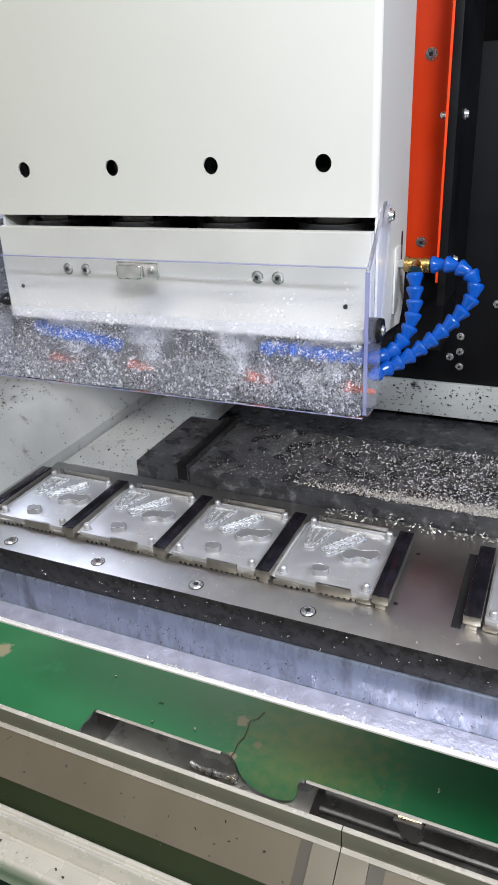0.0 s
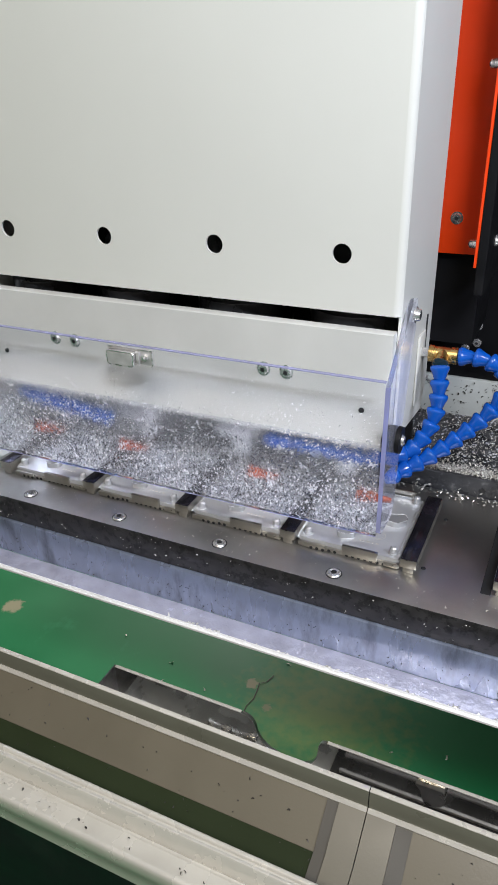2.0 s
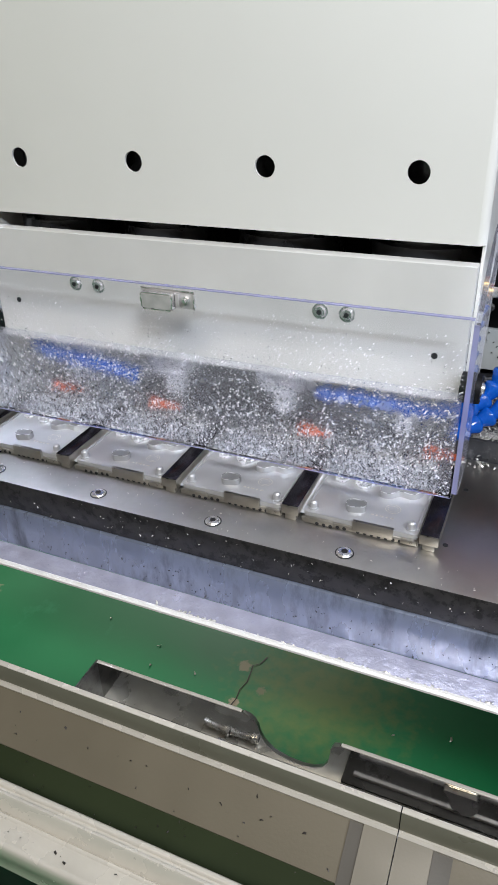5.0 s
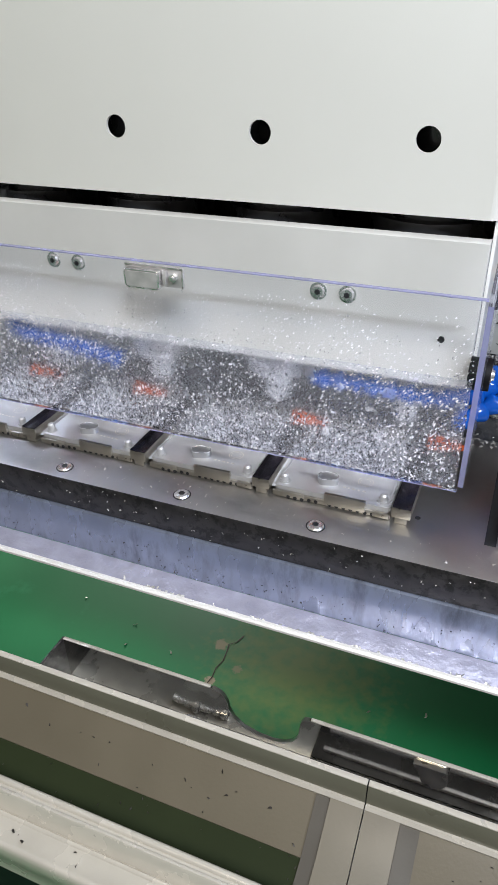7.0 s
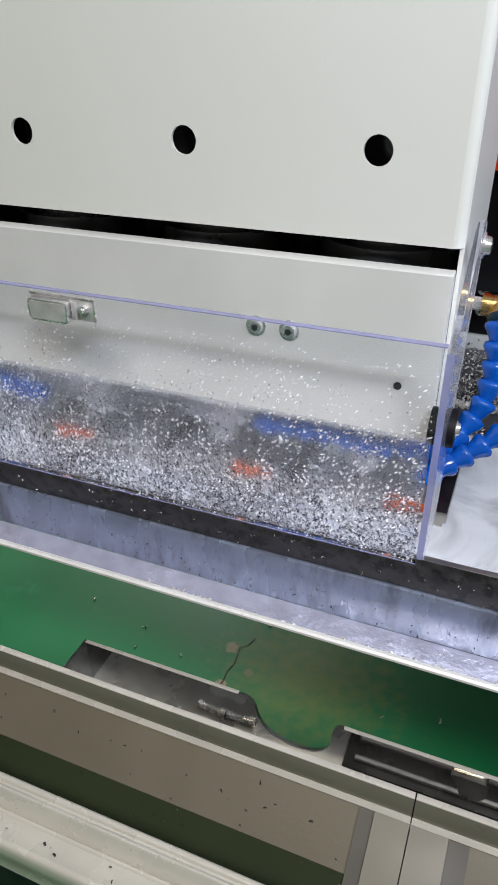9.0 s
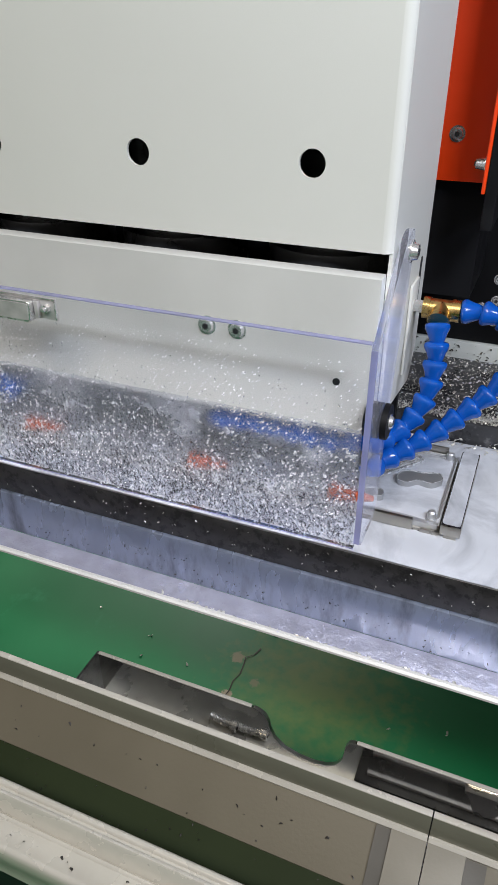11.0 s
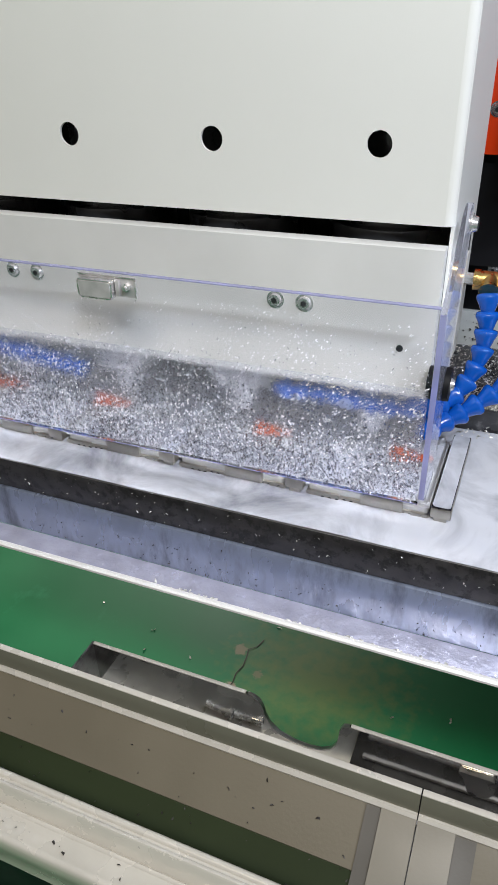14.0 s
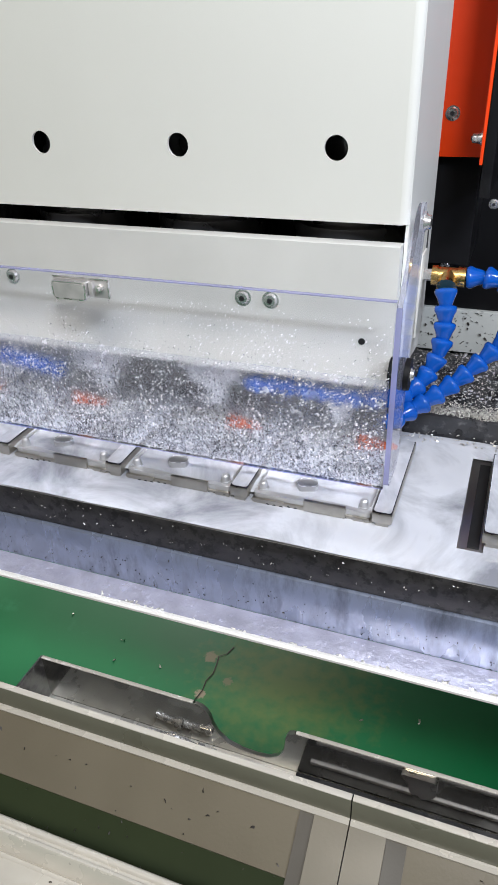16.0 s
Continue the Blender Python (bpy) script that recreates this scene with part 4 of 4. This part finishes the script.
    tagged(guard, "clear acrylic splash guard covered in drops")
    bm = bmesh.new()
    box(bm, -0.521, 0.0722, -0.067, -0.0622, -0.294, -0.1085)
    g = part("front_sheet", bm, M_ACRYL, guard, smooth=False)
    g.visible_shadow = False
    bm = bmesh.new()
    box(bm, -0.521, 0.0722, -0.0672, -0.062, -0.1083, -0.1073)
    part("sheet_edge", bm, M_ACRYL_EDGE, guard)
    bm = bmesh.new()
    box(bm, -0.521, 0.0722, -0.0672, -0.062, -0.2951, -0.2942)
    part("sheet_edge", bm, M_ACRYL_EDGE, guard)
    side = rounded([(-0.067, -0.294), (-0.018, -0.294), (-0.008, -0.275), (-0.004, -0.2), (0.028, -0.075), (0.029, -0.045), (0.004, -0.045), (-0.062, -0.1075), (-0.067, -0.1085)], 0.012)
    for x in (0.0725, -0.5265):
        bm = bmesh.new()
        m = Matrix(((0, 0, 1, x), (1, 0, 0, 0), (0, 1, 0, 0), (0, 0, 0, 1)))
        prism(bm, side, 0.005, m)
        s = part("side_sheet", bm, M_ACRYL_SIDE, guard, smooth=False)
        s.visible_shadow = False
        bm = bmesh.new()
        box(bm, x + 0.0001, x + 0.0049, -0.0684, -0.0672, -0.288, -0.112)
        part("sheet_edge", bm, M_ACRYL_EDGE, guard)
        sg = 1 if x > 0 else -1
        round_screw(guard, (x + (0.0052 if sg > 0 else -0.0002), 0.0165, -0.0615), (sg, 0, 0), 0.0072, 0.006)
        bm = bmesh.new()
        out, inn = (x + 0.0052, x - 0.0002) if sg > 0 else (x - 0.0002, x + 0.0052)
        tube(bm, 0.0155, 0.0150, (out, -0.020, -0.193), (out + sg * 0.005, -0.020, -0.193), 28)
        tube(bm, 0.0150, 0.0155, (inn - sg * 0.009, -0.020, -0.193), (inn, -0.020, -0.193), 28)
        part("knob", bm, M_BLACK, guard, "round black rubber knob")
        round_screw(guard, (out + sg * 0.0052, -0.020, -0.193), (sg, 0, 0), 0.0055, 0.003)
    # a film of water over the lower part, then the drops on both faces
    bm = bmesh.new()
    box(bm, -0.518, 0.0700, -0.0616, -0.0612, -0.2925, -0.182)
    f = part("water_film", bm, M_FILM, guard, "hazy film of coolant", smooth=False)
    f.visible_shadow = False
    ico = bmesh.new()
    bmesh.ops.create_icosphere(ico, subdivisions=1, radius=1)
    vs, fs = [v.co.copy() for v in ico.verts], [[v.index for v in f.verts] for f in ico.faces]
    ico.free()
    # The two pale sets paint the glints that clear drops don't show.
    for seed, count, material in ((3, 11000, M_DROP), (4, 2500, M_FOAM_GLINT), (6, 4200, M_GLINT_DROP)):
        rng = random.Random(seed)
        verts, faces = [], []
        for _ in range(count):
            x = rng.uniform(-0.518, 0.070)
            z = -0.2925 + (abs(rng.gauss(0, 0.05)) if seed != 6 else rng.uniform(0.020, 0.168))
            if z > -0.122 or noise.noise((x * 18, z * 18, seed)) < rng.uniform(-0.75, 0.15):
                continue
            s = rng.uniform(0.0005, 0.00110) * (1.0 if z < -0.2 and seed != 6 else 0.66)
            y = -0.0673 if rng.random() < 0.5 else -0.0619
            a, e, k = (rng.uniform(-0.7, 0.7) if seed != 6 else rng.uniform(-0.9, -0.5)), rng.uniform(1.0, 2.4), len(verts)
            for v in vs:
                px, pz = v.x * s, v.z * s * e
                verts.append((x + px * math.cos(a) - pz * math.sin(a), y + v.y * s * 0.5, z + px * math.sin(a) + pz * math.cos(a)))
            faces += [[i + k for i in f] for f in fs]
        me = bpy.data.meshes.new("spray")
        me.from_pydata(verts, [], faces)
        me.materials.append(material)
        me.shade_smooth()
        d = new("spray", me)
        d.parent = guard
        d.visible_shadow = False
        tagged(d, kind="stuff")
    # coolant: brass tee, two hoses, orange nozzles
    tee = new("brass_tee")
    tee.parent = head
    tagged(tee, "brass coolant tee piece")
    bm = bmesh.new()
    tube(bm, 0.0092, 0.0092, (0.0815, 0.115, -0.139), (0.1045, 0.115, -0.139), 24)
    tube(bm, 0.0104, 0.0104, (0.1045, 0.115, -0.139), (0.1125, 0.115, -0.139), 24)
    tube(bm, 0.0104, 0.0104, (0.0785, 0.115, -0.139), (0.0845, 0.115, -0.139), 24)
    tube(bm, 0.0092, 0.0104, (0.0955, 0.115, -0.139), (0.0955, 0.100, -0.146), 24)
    part("tee_body", bm, M_BRASS, tee)
    bm = bmesh.new()
    tube(bm, 0.0062, 0.0062, (0.0665, 0.115, -0.139), (0.0815, 0.115, -0.139), 6)
    part("nipple", bm, M_CHROME, tee)
    bm = bmesh.new()
    box(bm, 0.0668, 0.0695, 0.098, 0.130, -0.205, -0.115, 0.001)
    part("bracket", bm, M_WHITE, tee)
    hose(head, ((0.0955, 0.099, -0.147), (0.098, 0.093, -0.166), (0.0995, 0.088, -0.19), (0.097, 0.08, -0.215), (0.087, 0.07, -0.236), (0.07, 0.05, -0.25), (0.03, 0.02, -0.245), (-0.05, 0.012, -0.238), (-0.11, 0.01, -0.24)))
    hose(head, ((0.113, 0.115, -0.139), (0.142, 0.115, -0.138), (0.171, 0.112, -0.152), (0.173, 0.104, -0.175), (0.155, 0.095, -0.203), (0.130, 0.08, -0.228), (0.103, 0.062, -0.25),
                (0.075, 0.04, -0.265), (0.055, 0.01, -0.268)))
    hose(head, ((-0.33, 0.008, -0.255), (-0.40, 0.008, -0.245), (-0.46, 0.01, -0.24), (-0.505, 0.02, -0.23)))
    for x in (-0.4227, -0.2799, -0.0879, 0.0538):
        bm = bmesh.new()
        tube(bm, 0.0085, 0.0030, (x - 0.014, -0.028, -0.268), (x + 0.016, -0.008, -0.281), 18)
        part("nozzle", bm, M_ORANGE, head, "orange plastic coolant nozzle")
    return head


# ---------------- the carriage and the gantry ----------------
def z_carriage():
    c = thing("red_carriage_cover", "red-orange enamelled carriage cover with steel screws", "machine cover")
    bm = bmesh.new()
    box(bm, -0.42, 0.1055, 0.310, 0.314, 0.287, 1.3)
    part("rear_face", bm, M_RED, c)
    bm = bmesh.new()
    box(bm, 0.1058, 0.1094, 0.200, 0.3098, 0.296, 1.3, 0.0008)
    part("side_wing", bm, M_RED, c)
    for z in (0.3353, 0.60, 0.85):
        round_screw(c, (0.062, 0.3098, z), (0, -1, 0), 0.0068, 0.004)
    for z in (0.318, 0.52, 0.75):
        round_screw(c, (0.1056, 0.235, z), (-1, 0, 0), 0.006, 0.012)
        round_screw(c, (0.1215, 0.262, z), (1, 0, 0), 0.006, 0.006)
    bm = bmesh.new()
    box(bm, 0.1098, 0.1212, 0.20, 0.40, 0.262, 1.3, 0.001)
    part("black_flank", bm, M_BLACK, c)
    bm = bmesh.new()
    box(bm, -0.45, 0.10, 0.33, 0.4695, 0.15, 1.3)
    part("slide_body", bm, M_BLACK, c)
    return c


def gantry():
    g = thing("gantry_beam", "black gantry beam with a pale speckled lower strip", "gantry")
    bm = bmesh.new()
    box(bm, -0.85, 1.3, 0.464, 0.50, -0.031, 0.040, 0.002)
    part("lower_strip", bm, M_CAST, g, "pale strip spattered with swarf")
    bm = bmesh.new()
    box(bm, -0.85, 1.3, 0.470, 0.80, 0.0405, 0.62, 0.002)
    part("beam", bm, M_BLACK, g)
    for k in range(26):
        bm = bmesh.new()
        x = 0.15 + 0.03 * k
        prism(bm, [(x, 0.4695), (x + 0.015, 0.446), (x + 0.030, 0.4695)], 1.0, Matrix.Translation((0, 0, 0.24)))
        part("bellows_fold", bm, M_BLACK, g)
    for x, z in ((0.043, 0.093), (0.062, 0.075), (0.061, 0.105), (0.060, 0.135), (-0.02, 0.0335), (0.24, 0.0335), (0.12, 0.2), (0.3, 0.12)):
        round_screw(g, (x, 0.4698 if z > 0.04 else 0.4638, z), (0, -1, 0), 0.0058, 0.004)
    part("swarf", shards(random.Random(31), 650, lambda r: (r.uniform(-0.5, 0.6), 0.4633, r.uniform(-0.03, 0.038)), 0.0024), M_SPECK, g, kind="stuff")
    return g


def enclosure():
    for name, x0, x1, y0, y1, z0, z1, lab in (("wall_back", -1.3, 1.5, 1.6, 1.65, -0.12, 1.9, "black sheet-metal back wall of the machine"),
                                              ("wall_right", 1.45, 1.5, -0.1, 1.6, -0.12, 1.9, "black sheet-metal side wall of the machine"),
                                              ("wall_left", -1.35, -1.3, -0.1, 1.65, -0.12, 1.9, "black sheet-metal side wall of the machine")):
        bm = bmesh.new()
        box(bm, x0, x1, y0, y1, z0, z1)
        tagged(part(name, bm, M_BLACK, smooth=False), lab, "wall", kind="structure")


hall()
enclosure()
machine_bed()
fixture_plate()
work_row()
front_frame()
stainless_channel()
HEAD_THING = spindle_head()
CARRIAGE = z_carriage()
GANTRY = gantry()
chip_heaps()
air_line()
FILMS = coolant_films()


def motions():
    walk(HEAD_THING, [(t, pose(x, y, z)) for t, x, y, z in HEAD])
    walk(CARRIAGE, [(t, pose(x, y, 0)) for t, x, y, z in HEAD])
    for ob, low, high in FILMS:
        x, y = ob.location.x, ob.location.y
        walk(ob, [(0.0, pose(x, y, low)), (7.0, pose(x, y, low)), (10.3, pose(x, y, high)), (16.0, pose(x, y, high))])
    walk(GANTRY, [(t, pose(0, y, 0)) for t, x, y, z in HEAD])


motions()
